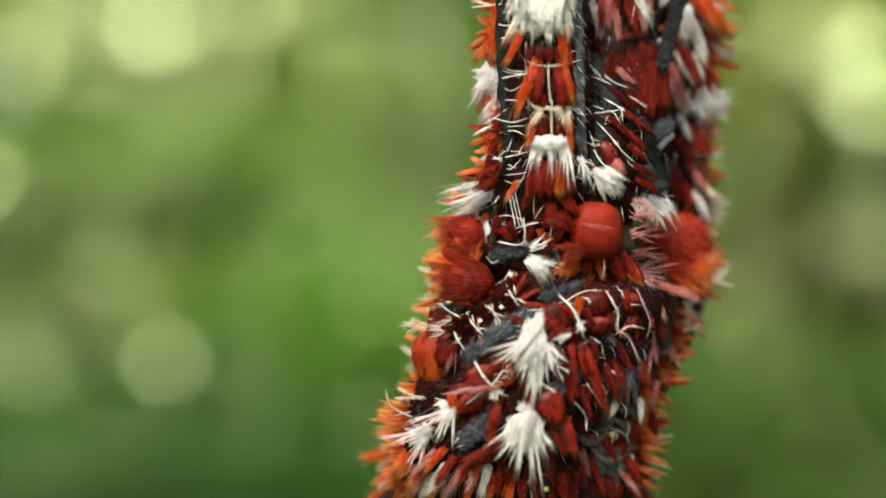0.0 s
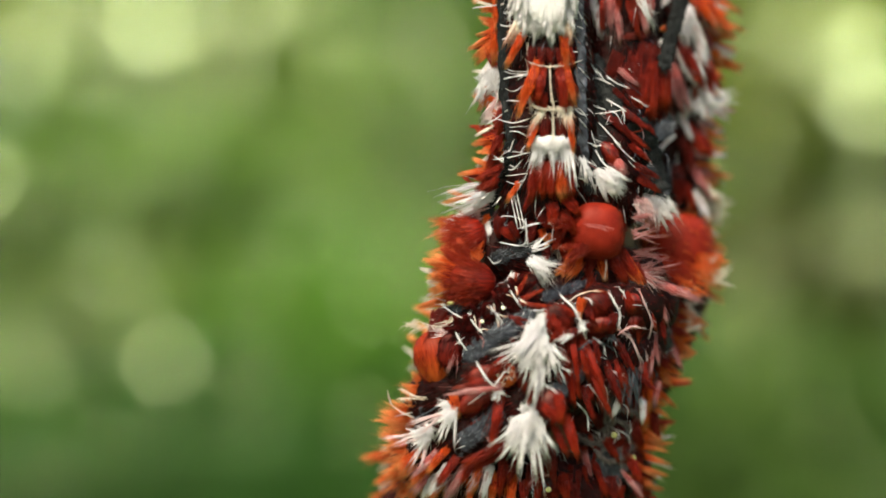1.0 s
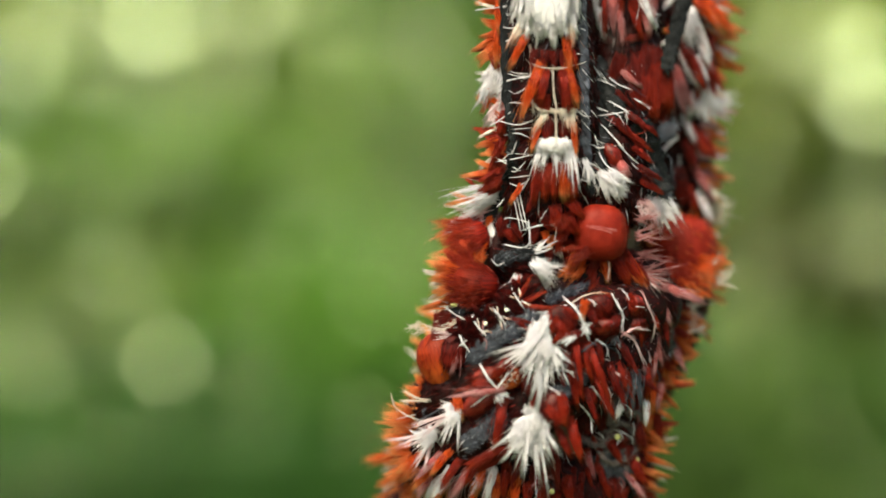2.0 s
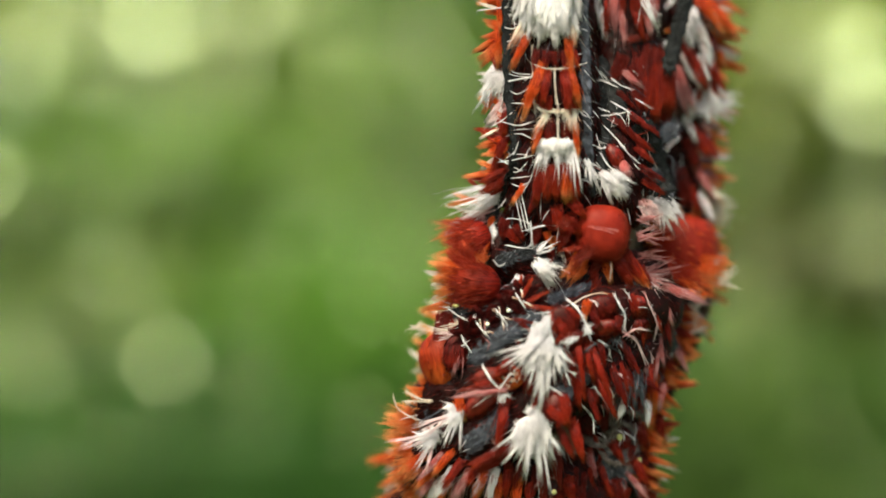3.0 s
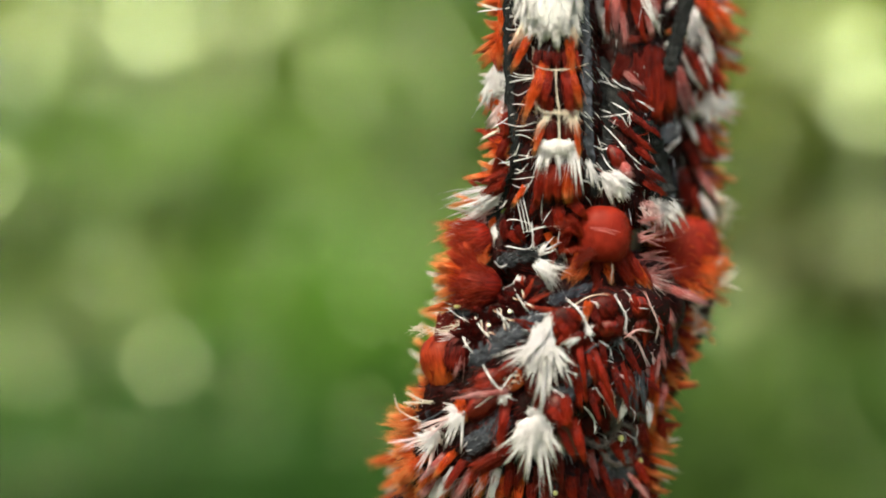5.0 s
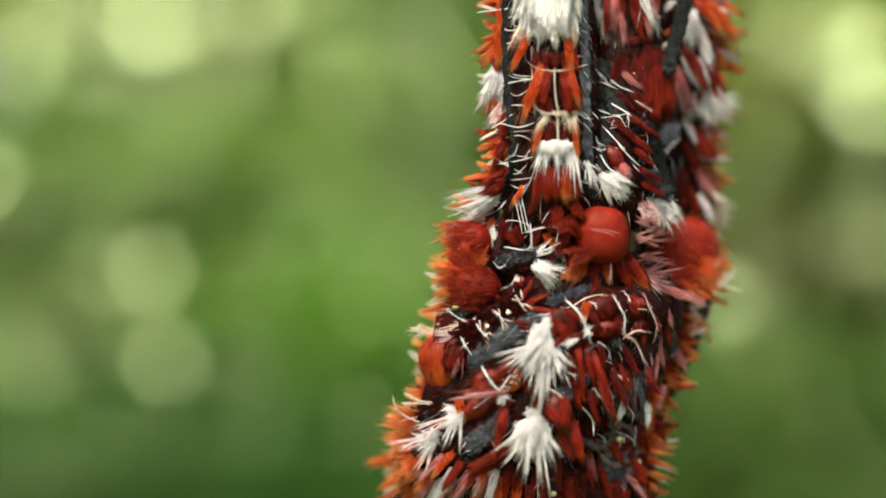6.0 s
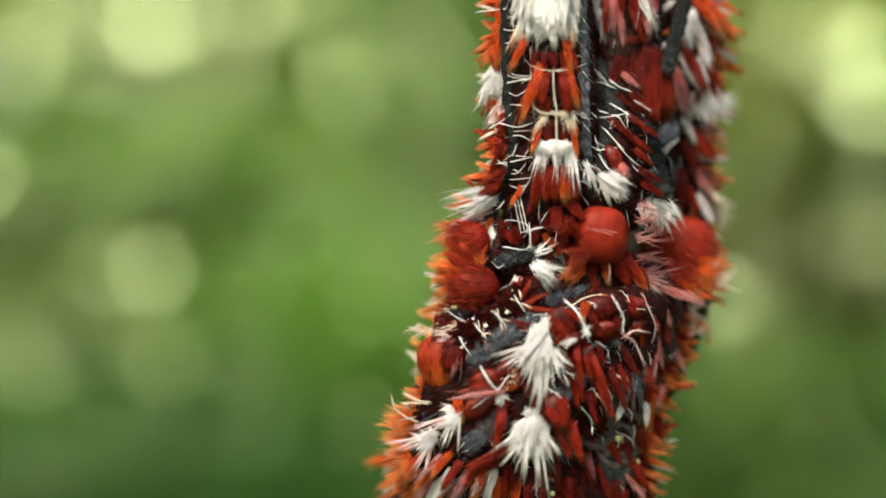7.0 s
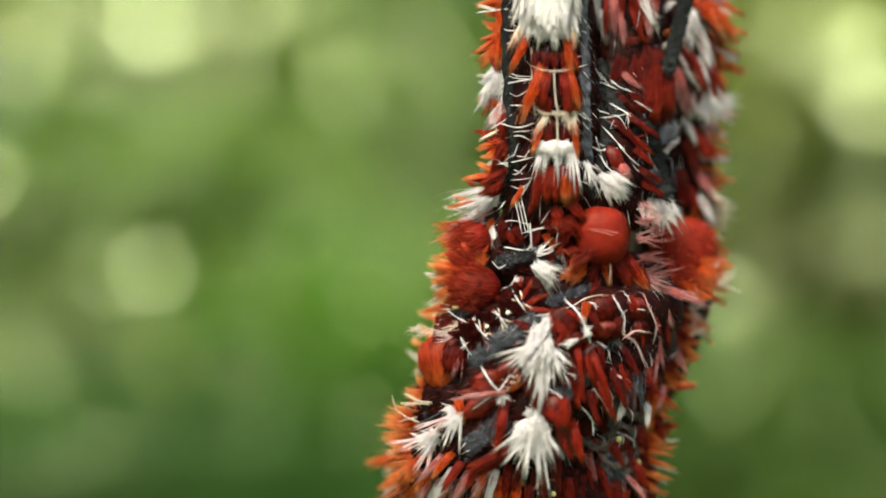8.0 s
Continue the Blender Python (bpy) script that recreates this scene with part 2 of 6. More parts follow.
def smooth_path(pts, n):
    """Catmull-Rom through the given places."""
    p = np.asarray(pts, float)
    p = np.vstack([2 * p[0] - p[1], p, 2 * p[-1] - p[-2]])
    q = np.linspace(0, len(p) - 3 - 1e-6, n)
    i, f = q.astype(int), (q % 1)[:, None]
    a, b, c, d = p[i], p[i + 1], p[i + 2], p[i + 3]
    return 0.5 * (2 * b + (c - a) * f + (2 * a - 5 * b + 4 * c - d) * f ** 2 + (3 * b - a - 3 * c + d) * f ** 3)


class Caterpillar:
    """One caterpillar: a segmented body along a spine. dorsal: the way its back faces (right, away, up)."""

    def __init__(self, label, spine, radius, dorsal, seed, pitch=62.0):
        self.rng = np.random.RandomState(seed)
        self.radius, self.pitch = radius, pitch
        n = 72
        self.axis = smooth_path([site(*p) for p in spine], n)
        self.tangent = unit(np.gradient(self.axis, axis=0))
        dorsal = unit(np.array(dorsal, float))
        self.up = unit(dorsal - (self.tangent @ dorsal)[:, None] * self.tangent)
        self.side = np.cross(self.tangent, self.up)
        steps = np.linalg.norm(np.diff(self.axis, axis=0), axis=1)
        self.along = np.concatenate([[0], np.cumsum(steps)])
        self.length = self.along[-1]
        self.segments = max(2, int(round(self.length / pitch)))
        self.origin = to_world(self.axis[n // 2])
        self.empty = new("caterpillar")
        self.empty.location = self.origin
        tagged(self.empty, label, "caterpillar", "caterpillars clustered on the stem")
        self.build_body()

    def girth(self, s):
        ends = np.clip(np.minimum(s, 1 - s) * self.length / (0.9 * self.radius), 0, 1)
        return self.radius * np.sqrt(1 - 0.75 * (1 - ends) ** 2) * (0.95 + 0.07 * np.abs(np.sin(np.pi * s * self.segments)))

    def frame_at(self, s):
        q = np.clip(s, 0, 1) * (len(self.axis) - 1)
        i = np.minimum(q.astype(int), len(self.axis) - 2)
        f = (q - i)[:, None]
        mix = lambda v: v[i] * (1 - f) + v[i + 1] * f
        return mix(self.axis), unit(mix(self.tangent)), unit(mix(self.up)), unit(mix(self.side))

    def skin(self, s, phi):
        """Place and outward way on the body: s from 0 to 1 along it, phi in degrees from the back's middle."""
        s = np.atleast_1d(np.asarray(s, float))
        phi = np.radians(np.broadcast_to(phi, s.shape))[:, None]
        c, t, u, v = self.frame_at(s)
        out = u * np.cos(phi) + v * np.sin(phi)
        return c + out * self.girth(s)[:, None], out, t

    def build_body(self):
        m, k = 120, 28
        s = np.repeat(np.linspace(0, 1, m), k)
        phi = np.tile(np.arange(k) * 360.0 / k, m)
        p, _, _ = self.skin(s, phi)
        p += self.rng.normal(size=p.shape) * 0.6
        co = np.vstack([p, self.axis[0], self.axis[-1]])
        i, j = np.meshgrid(np.arange(m - 1), np.arange(k), indexing="ij")
        a, b = (i * k + j).ravel(), (i * k + (j + 1) % k).ravel()
        tris = np.vstack([np.stack([a, b, b + k], 1), np.stack([a, b + k, a + k], 1)])
        j = np.arange(k)
        tris = np.vstack([tris, np.stack([(j + 1) % k, j, np.full(k, m * k)], 1), np.stack([(m - 1) * k + j, (m - 1) * k + (j + 1) % k, np.full(k, m * k + 1)], 1)])
        mesh_object("body", to_world(co) - self.origin, tris, SKIN, self.empty)

    def nearest(self, a, b):
        """The spot of the body's near side at (a, b) of the plan: place, outward way, tangent."""
        p = site(a, b)
        gap = self.axis[:, [0, 2]] - p[[0, 2]]
        i = int(np.argmin((gap ** 2).sum(1)))
        off = np.linalg.norm(gap[i])
        r = self.radius
        depth = self.axis[i, 1] - math.sqrt(max(r * r - off * off, (0.2 * r) ** 2))
        place = np.array((p[0], depth, p[2]))
        return place, unit(place - self.axis[i]), self.tangent[i]

    def fur(self, name, count, s_range, phi_range, length, width, lift, flow, mat, label="", wild=0.25):
        """A coat of short hairs over a stretch of the body."""
        rng = self.rng
        s = rng.uniform(*s_range, count)
        phi = rng.uniform(*phi_range, count)
        p, out, t = self.skin(s, phi)
        ways = out * lift + t * flow + rng.normal(size=p.shape) * wild
        ln = rng.uniform(length[0], length[1], count)
        bends = t * flow * 0.25 + rng.normal(size=p.shape) * 0.12 + np.array((0, 0, -0.06))
        return hairs(name, p - out * 1.5, ways, ln, rng.uniform(0.7, 1.3, count) * width, bends, mat, self, rng, None, label, "stuff", short=length[1] < 30)

    def tuft(self, name, spot, way, count, length, width, spread, mat, base=6.0, label="", curl=0.12):
        """A brush of hairs from one spot, in a few pointed locks."""
        rng = self.rng
        way = unit(np.asarray(way, float))
        roots = spot + rng.normal(size=(count, 3)) * base * 0.45
        locks = 3 + count // 30
        lock = rng.randint(locks, size=count)
        aim = unit(way + rng.normal(size=(locks, 3)) * spread) * (length * rng.uniform(0.65, 1.15, locks))[:, None]
        ends = spot + aim[lock] * rng.uniform(0.7, 1.0, count)[:, None] + rng.normal(size=(count, 3)) * 2.2
        bow = (rng.normal(size=(locks, 3)) * curl)[lock] + rng.normal(size=(count, 3)) * curl * 0.3
        ways = ends - roots
        return hairs(name, roots, unit(ways) - bow, np.linalg.norm(ways, axis=1), rng.uniform(0.7, 1.3, count) * width, bow, mat, self, rng, None, label)

    def spray(self, a, b, turn, length, count=240, mat=None, base=(9.0, 9.0), width=1.5, name="white_tuft", label="white hair tuft", toward=0.25, core=0.4, lift=6.0, stray=0.2):
        """A tuft that bursts into pointed locks of fine hairs. turn: from and to, in degrees clockwise from the right, seen from its front."""
        mat = mat or WHITE
        rng = self.rng
        spot, out, _ = self.nearest(a, b)
        spot = spot + out * lift
        count, width = int(count * 1.5), width * 0.8
        locks = max(3, int((turn[1] - turn[0]) / 9) + 3)
        q = np.radians(np.linspace(turn[0], turn[1], locks) + rng.normal(size=locks) * 4)
        seat = np.stack([rng.uniform(-1, 1, locks) * base[0], rng.uniform(-3, 3, locks), rng.uniform(-1, 1, locks) * base[1]], 1)
        way = unit(np.stack([np.cos(q), -toward + rng.normal(size=locks) * 0.16, -np.sin(q)], 1))
        tips = seat * 0.8 + way * (length * rng.uniform(0.62, 1.15, locks))[:, None]
        j = rng.randint(locks, size=count)
        inner = rng.rand(count) < core
        lone = rng.rand(count) < stray
        roots = seat[j] + rng.normal(size=(count, 3)) * np.array((base[0], 3.0, base[1])) * 0.32
        reach = np.where(inner, rng.uniform(0.3, 0.7, count), 0.5 + 0.54 * rng.rand(count) ** 0.7) * np.where(lone, rng.uniform(0.7, 1.25, count), 1)
        ends = seat[j] + (tips - seat)[j] * reach[:, None] + rng.normal(size=(count, 3)) * np.where(lone, length * 0.16, np.where(inner, length * 0.09, 1.3))[:, None]
        ways = ends - roots
        ln = np.linalg.norm(ways, axis=1)
        bow = rng.normal(size=(locks, 3))[j] * 0.09 + rng.normal(size=(count, 3)) * np.where(lone, 0.12, 0.03)[:, None]
        return hairs(name, spot + roots, unit(ways) - bow, ln, rng.uniform(0.7, 1.25, count) * width * np.where(lone, 0.8, 1.0), bow, mat, self, rng, None, label)

    def spike(self, a, b, turn, length, mat=None, breadth=9.0, count=60, toward=0.0, label="rust-orange hair spike", lift=2.0, hook=0.0):
        """One pointed lock: hairs from a broad root that run together at the tip."""
        mat = mat or ORANGE
        rng = self.rng
        spot, out, _ = self.nearest(a, b)
        q = math.radians(turn)
        way = unit(np.array((math.cos(q), -toward, -math.sin(q))))
        side = np.array((math.sin(q), 0, math.cos(q)))
        lean = np.clip(rng.normal(size=(count, 1)), -1.6, 1.6)
        roots = spot + out * lift + side * lean * breadth * 0.55 + np.array((0, 1, 0)) * rng.normal(size=(count, 1)) * breadth * 0.4 - way * rng.uniform(0, 0.25, (count, 1)) * length
        ends = spot + out * lift + way * length * rng.uniform(0.72, 1.0, (count, 1)) + side * (lean * 1.6 + hook * length) + rng.normal(size=(count, 3)) * 1.2
        ways = ends - roots
        bow = side * (lean * 0.05 + hook * 0.3) + rng.normal(size=(count, 3)) * 0.03
        return hairs("flank_tuft", roots, unit(ways) - bow, np.linalg.norm(ways, axis=1), rng.uniform(0.8, 1.3, count) * (2.0 if count > 20 else 1.15), bow, mat, self, rng, None, label)

    def rays(self, a, b, turns, length, mat=None, lift=20.0, count=9, breadth=4.0, label="thin white rays of a tuft"):
        """Thin, clearly parted locks that stand out from the heart of a tuft."""
        for turn in turns:
            self.spike(a + self.rng.uniform(-5, 5), b + self.rng.uniform(-5, 5), turn + self.rng.uniform(-4, 4), length * self.rng.uniform(0.8, 1.15), mat or WHITE, breadth, count, self.rng.uniform(0.0, 0.35), label, lift, self.rng.uniform(-0.08, 0.08))

    def petal(self, a, b, turn, length, width, mat=None, lift=5.0, arch=0.12, sharp=0.75, toward=0.1, fringe=1.0, hook=0.0, full=0.45, name="scale", label="", hair=None):
        """A satin scale of hairs grown together, pointed at its end, with loose hairs at its tip."""
        mat = mat or P_RED
        rng = self.rng
        spot, out, _ = self.nearest(a, b)
        q = math.radians(turn)
        way = unit(np.array((math.cos(q), -toward, -math.sin(q))))
        side = np.array((math.sin(q), 0, math.cos(q)))
        front = unit(np.cross(side, way))
        front = front if front[1] < 0 else -front
        start = spot + out * lift
        m, k = 12, 10
        u = np.linspace(0, 1, m)
        mid = start + way * length * u[:, None] * 0.86 + front * (np.sin(np.pi * np.clip(u * 1.1, 0, 1)) * arch * length)[:, None] + side * (hook * length * u ** 2)[:, None]
        w = (u + 0.03) ** full * (1.0 - u) ** sharp
        w = width * 0.33 * (w / w.max() * (1 + 0.05 * np.sin(9 * u + a)) + 0.02)
        th = np.arange(k) * 2 * np.pi / k
        cross = np.cos(th)[None, :, None] * side + np.sin(th)[None, :, None] * front * 0.22
        co = (mid[:, None] + cross * w[:, None, None]).reshape(-1, 3)
        i, j = np.meshgrid(np.arange(m - 1), np.arange(k), indexing="ij")
        p, r = (i * k + j).ravel(), (i * k + (j + 1) % k).ravel()
        tris = np.vstack([np.stack([p, r, r + k], 1), np.stack([p, r + k, p + k], 1)])
        ob = mesh_object(name, to_world(co) - self.origin, tris, mat, self.empty, label)
        give(ob, "along", np.repeat(u, k))
        give(ob, "across", np.tile(np.cos(th), m))
        # hairs that lie on the scale, swell and run together at its point
        n = int(36 + 4.6 * width)
        g = rng.uniform(-1, 1, (n, 1))
        begin = np.where(rng.rand(n, 1) < 0.45, rng.uniform(0.0, 0.45, (n, 1)), rng.uniform(-0.08, 0.08, (n, 1)))
        length = length * rng.uniform(1.0, 1.25)
        blunt = rng.uniform(0.25, 0.6) if sharp < 0.6 else rng.uniform(0.03, 0.25)
        wide = width * 0.5 * (0.75 + 0.5 * begin)
        roots = start + way * length * begin + side * g * wide * (1.0 - 0.25 * begin) + front * (arch * length * np.sin(np.pi * np.clip(begin, 0, 1)) + (1 - g ** 2) * width * 0.16 + 0.4)
        end = start + way * length * (1.0 - rng.uniform(0, 0.42, (n, 1)) * (0.3 + np.abs(g))) + side * (g * width * blunt * 0.5 + hook * length) + front * (arch * length * 0.2 + rng.normal(size=(n, 1)) * 1.2)
        end = end + rng.normal(size=(n, 3)) * np.where(rng.rand(n, 1) < 0.14 * fringe, length * 0.08, 1.2)
        roots = roots + rng.normal(size=(n, 3)) * 1.3
        ways = end - roots
        ln = np.linalg.norm(ways, axis=1)
        bow = -(side * g * width * 0.28 + front * arch * length * 0.9) * (1 - begin) / ln[:, None] + rng.normal(size=(n, 3)) * 0.025
        hairs("scale_hair", roots, unit(ways) - bow, ln, rng.uniform(0.6, 1.2, n) * 1.2, bow, hair or HAIR_OF[mat], self, rng, ob, kind="stuff")
        return ob

    def strand(self, pts, width, mat=None, name="bristle", above=14.0, fuzz=0):
        """One long stout hair through plan places, on the near side; fuzz: thin hairs that part from it."""
        rng = self.rng
        pts3 = []
        for a, b in pts:
            spot, out, _ = self.nearest(a, b)
            pts3.append(spot + np.array((0, -above, 0)))
        n = 6 * len(pts)
        path = smooth_path(pts3, n)
        ob = wisp(name, path, width, mat or WHITE, self)
        if fuzz:
            fuzz = int(fuzz * 1.6)
            i = rng.randint(1, n - 2, fuzz)
            t = unit(np.gradient(path, axis=0))[i]
            ways = t * np.where(rng.rand(fuzz, 1) < 0.75, 1, -1) + rng.normal(size=(fuzz, 3)) * 0.33
            hairs("bristle_fuzz", path[i], ways, rng.uniform(0.4, 1.3, fuzz) * (7 + 1.4 * width), rng.uniform(0.7, 1.2, fuzz) * 0.9, rng.normal(size=(fuzz, 3)) * 0.15, mat or WHITE, self, rng, ob, kind="stuff")
        return ob

    def ribbon(self, pts, width, mat=None, above=6.0, fuzz=1.0, flow=0.6, hair=None, name="stripe", label="slate-black stripe of bare skin", flat=0.14):
        """A strip of bare, wrinkled skin along plan places, with short fine hairs lying on it."""
        rng = self.rng
        pts3 = []
        for a, b in pts:
            spot, out, _ = self.nearest(a, b)
            pts3.append(spot + np.array((0, 1.5 - above * 0.7, 0)))
        m, k = 10 * len(pts), 14
        path = smooth_path(pts3, m)
        t = unit(np.gradient(path, axis=0))
        side = unit(np.cross(t, np.array((0, -1.0, 0))))
        front = np.cross(side, t)
        front = np.where(front[:, 1:2] < 0, front, -front)
        w = width * 0.5 * (1 + 0.10 * np.sin(np.arange(m) * 1.1) + rng.normal(size=m) * 0.05) * np.clip(np.minimum(np.arange(m), m - 1 - np.arange(m)) / 3.0 + 0.15, 0, 1)
        th = np.arange(k) * 2 * np.pi / k
        co = (path[:, None] + (np.cos(th)[None, :, None] * side[:, None] + np.sin(th)[None, :, None] * front[:, None] * flat) * w[:, None, None]).reshape(-1, 3)
        co += rng.normal(size=co.shape) * 0.5
        i, j = np.meshgrid(np.arange(m - 1), np.arange(k), indexing="ij")
        p, r = (i * k + j).ravel(), (i * k + (j + 1) % k).ravel()
        tris = np.vstack([np.stack([p, r, r + k], 1), np.stack([p, r + k, p + k], 1)])
        ob = mesh_object(name, to_world(co) - self.origin, tris, mat or SLATE, self.empty, label)
        n = int(fuzz * m * width * 0.3)
        if n:
            i = rng.randint(m, size=n)
            g = rng.uniform(-1, 1, n)[:, None]
            roots = path[i] + side[i] * w[i, None] * g + front[i] * w[i, None] * flat * np.sqrt(1 - g ** 2)
            ways = t[i] * flow + side[i] * (g * 0.5 + rng.normal(size=(n, 1)) * 0.3) + front[i] * 0.10 + rng.normal(size=(n, 3)) * 0.08
            hairs("stripe_fur", roots, ways, rng.uniform(7, 17, n), rng.uniform(0.7, 1.2, n) * 1.0, rng.normal(size=(n, 3)) * 0.1, hair or (COAL if mat is BLACK else GREY), self, rng, ob, "fine slate hair", "stuff", short=True)
        return ob

    def dome(self, a, b, turn, length, breadth, height, mat=None, hair=None, lift=0.0, count=320, streak=0.9, name="back_lobe", label="", reach=16):
        """A soft, short-haired swelling on the near side; turn: the way its longer axis and its hairs point."""
        rng = self.rng
        spot, out, _ = self.nearest(a, b)
        q = math.radians(turn)
        x = np.array((math.cos(q), 0, -math.sin(q))) * length / 2
        y = np.array((math.sin(q), 0, math.cos(q))) * breadth / 2
        z = np.array((0, -1.0, 0)) * height
        centre = spot + np.array((0, -lift, 0))
        rows, cols = 12, 18
        th = np.repeat(np.linspace(0.03, np.pi - 0.03, rows), cols)
        ph = np.tile(np.arange(cols) * 2 * np.pi / cols, rows)
        w = 1 + 0.04 * np.sin(3 * ph + a) * np.sin(th)
        co = centre + (np.sin(th) * np.cos(ph) * w)[:, None] * x + (np.sin(th) * np.sin(ph) * w)[:, None] * y + np.cos(th)[:, None] * z
        i, j = np.meshgrid(np.arange(rows - 1), np.arange(cols), indexing="ij")
        p, r = (i * cols + j).ravel(), (i * cols + (j + 1) % cols).ravel()
        tris = np.vstack([np.stack([p, r + cols, r], 1), np.stack([p, p + cols, r + cols], 1)])
        ob = mesh_object(name, to_world(co) - self.origin, tris, mat or P_DARK, self.empty, label)
        give(ob, "along", 0.5 + 0.4 * np.sin(th) * np.cos(ph))
        give(ob, "across", np.sin(th) * np.sin(ph))
        if count:
            v = unit(rng.normal(size=(count, 3)))
            v[:, 2] = np.abs(v[:, 2])
            roots = centre + (v @ np.stack([x, y, z])) * 0.99
            ways = unit(x) * streak + unit(z) * 0.12 + unit(y) * v[:, 1:2] * 0.3 + rng.normal(size=v.shape) * 0.12
            hairs("lobe_fur", roots, ways, rng.uniform(0.5, 1.1, count) * reach, rng.uniform(0.7, 1.3, count) * 1.2, np.zeros((count, 3)), hair or SATIN, self, rng, ob, kind="stuff", short=reach < 20)
        return ob

    def spot(self, a, b, r, mat, name="spot", lift=15, squash=1.0):
        place, out, _ = self.nearest(a, b)
        ball(name, place + np.array((0, -lift, 0)), (r, r, r * squash), mat, self.empty, self.origin)

    def wart(self, a, b, r, mat=None, dots=7):
        """A raised wart with dark pores, netted with pale hairs."""
        rng = self.rng
        ob = self.dome(a, b, 40, r * 2.2, r * 1.9, r * 0.55, mat or P_FLAME, RED, 4, 60, 0.4, "wart", "orange-red wart with dark pores", 9)
        place, out, _ = self.nearest(a, b)
        for k in range(dots):
            q = 2.4 * k
            d = r * 0.72 * math.sqrt((k + 0.5) / dots)
            p = place + np.array((math.cos(q) * d, -4 - r * 0.55 * math.sqrt(max(0.1, 1 - (d / r) ** 2)), math.sin(q) * d))
            ball("pore", p, (r * 0.13, 1.6, r * 0.13), BLACK, ob, self.origin, 6, 8)
        n = 26
        q = rng.uniform(0, 6.28, n)
        d = rng.uniform(0.1, 0.8, n) * r
        roots = place + np.stack([np.cos(q) * d, np.full(n, -5 - r * 0.5), np.sin(q) * d], 1)
        hairs("wart_hair", roots, np.stack([rng.normal(size=n), np.full(n, -0.2), rng.normal(size=n)], 1), rng.uniform(5, 11, n), 1.4, rng.normal(size=(n, 3)) * 0.2, EMBER, self, rng, ob, kind="stuff")

    def head(self, a, b, d, r, fuzz, squash=1.0, length=14, face=(0.0, -0.3, -0.6), fringe=1.0, power=2.5):
        """The round, short-haired head capsule."""
        rng = self.rng
        c = site(a, b, d)
        radii = np.array((r, r * 0.9, r * squash))
        ob = ball("head", c, radii, HEAD, self.empty, self.origin, 24, 32, power=power)
        v = unit(rng.normal(size=(fuzz, 3)))
        v = v / (np.abs(v) ** power).sum(1, keepdims=True) ** (1 / power)
        ways = v * 0.16 + np.array(face) * 0.6 + rng.normal(size=v.shape) * 0.2
        hairs("head_fuzz", c + v * radii * 0.985, ways, rng.uniform(0.4, 1.1, fuzz) * length * 0.8, rng.uniform(0.6, 1.1, fuzz) * 0.9, rng.normal(size=v.shape) * 0.1, HEAD_HAIR, self, rng, ob, kind="stuff", short=True)
        n = int(fuzz * 0.09 * fringe)
        v = unit(rng.normal(size=(n, 3)))
        v = v / (np.abs(v) ** power).sum(1, keepdims=True) ** (1 / power)
        ways = v * 0.6 + np.array(face) * 0.5 + rng.normal(size=v.shape) * 0.2
        hairs("fringe", c + v * radii * 0.97, ways, rng.uniform(0.7, 1.4, n) * length, 1.2, rng.normal(size=v.shape) * 0.12, ORANGE, self, rng, ob, "orange hair fringe")
        return ob

    def dress(self, flow=1.0, dense=1.0, bristle=1.0):
        """The coat that all of them wear: short dark velvet, slate hairs and stray bristles."""
        L = self.length / 100
        ends = (0.01, 0.99)
        self.fur("back_fur", int(900 * L * dense), ends, (-100, 100), (7, 16), 1.5, 0.35, 0.9 * flow, MAROON)
        self.fur("back_fur", int(130 * L * dense), ends, (-100, 100), (9, 22), 1.5, 0.4, 0.9 * flow, SATIN)
        self.fur("flank_fur", int(500 * L * dense), ends, (100, 260), (9, 20), 1.8, 0.6, 0.7 * flow, MAROON)
        self.fur("slate_fur", int(90 * L * dense), ends, (-100, 100), (8, 18), 1.1, 0.3, 0.9 * flow, GREY, "fine slate hair")
        self.fur("bristles", int(9 * L * bristle), ends, (-110, 110), (20, 42), 1.5, 0.6, 0.6 * flow, WHITE, "stray white bristles", wild=0.5)
        self.fur("bristles", int(9 * L * bristle), ends, (-110, 110), (20, 40), 1.4, 0.6, 0.5 * flow, GREY, "stray dark bristles", wild=0.5)

    def ruff(self, side=0, white_every=4, length=46):
        """Flank tufts, segment by segment, that stand off on both sides or on one."""
        rng = self.rng
        for k in range(self.segments):
            s = (k + 0.5) / self.segments
            for sign in ((-1, 1) if side == 0 else (side,)):
                for phi in (92, 126):
                    p, out, t = self.skin([s + rng.uniform(-0.2, 0.2) / self.segments], [sign * (phi + rng.uniform(-8, 8))])
                    pale = (k + int(phi)) % white_every == 0
                    self.tuft("flank_tuft", p[0] - out[0] * 2, out[0] * 0.95 + t[0] * 0.45, 60, length * rng.uniform(0.7, 1.1), 1.9, 0.2, WHITE if pale else (RED if rng.rand() < 0.4 else ORANGE), 8,
                              "white hair tuft" if pale else "rust-red hair tuft")


HAIR_OF = {P_RED: RED, P_DARK: SATIN, P_FLAME: ORANGE, P_PINK: PINK, P_PALE: WHITE, P_CREAM: EMBER, P_WHITE: WHITE, P_GLOSS: RED}


def give(ob, key, values):
    """A number for each vertex of a mesh, read by its material."""
    at = ob.data.attributes.new(key, 'FLOAT', 'POINT')
    at.data.foreach_set("value", np.asarray(values, np.float32))


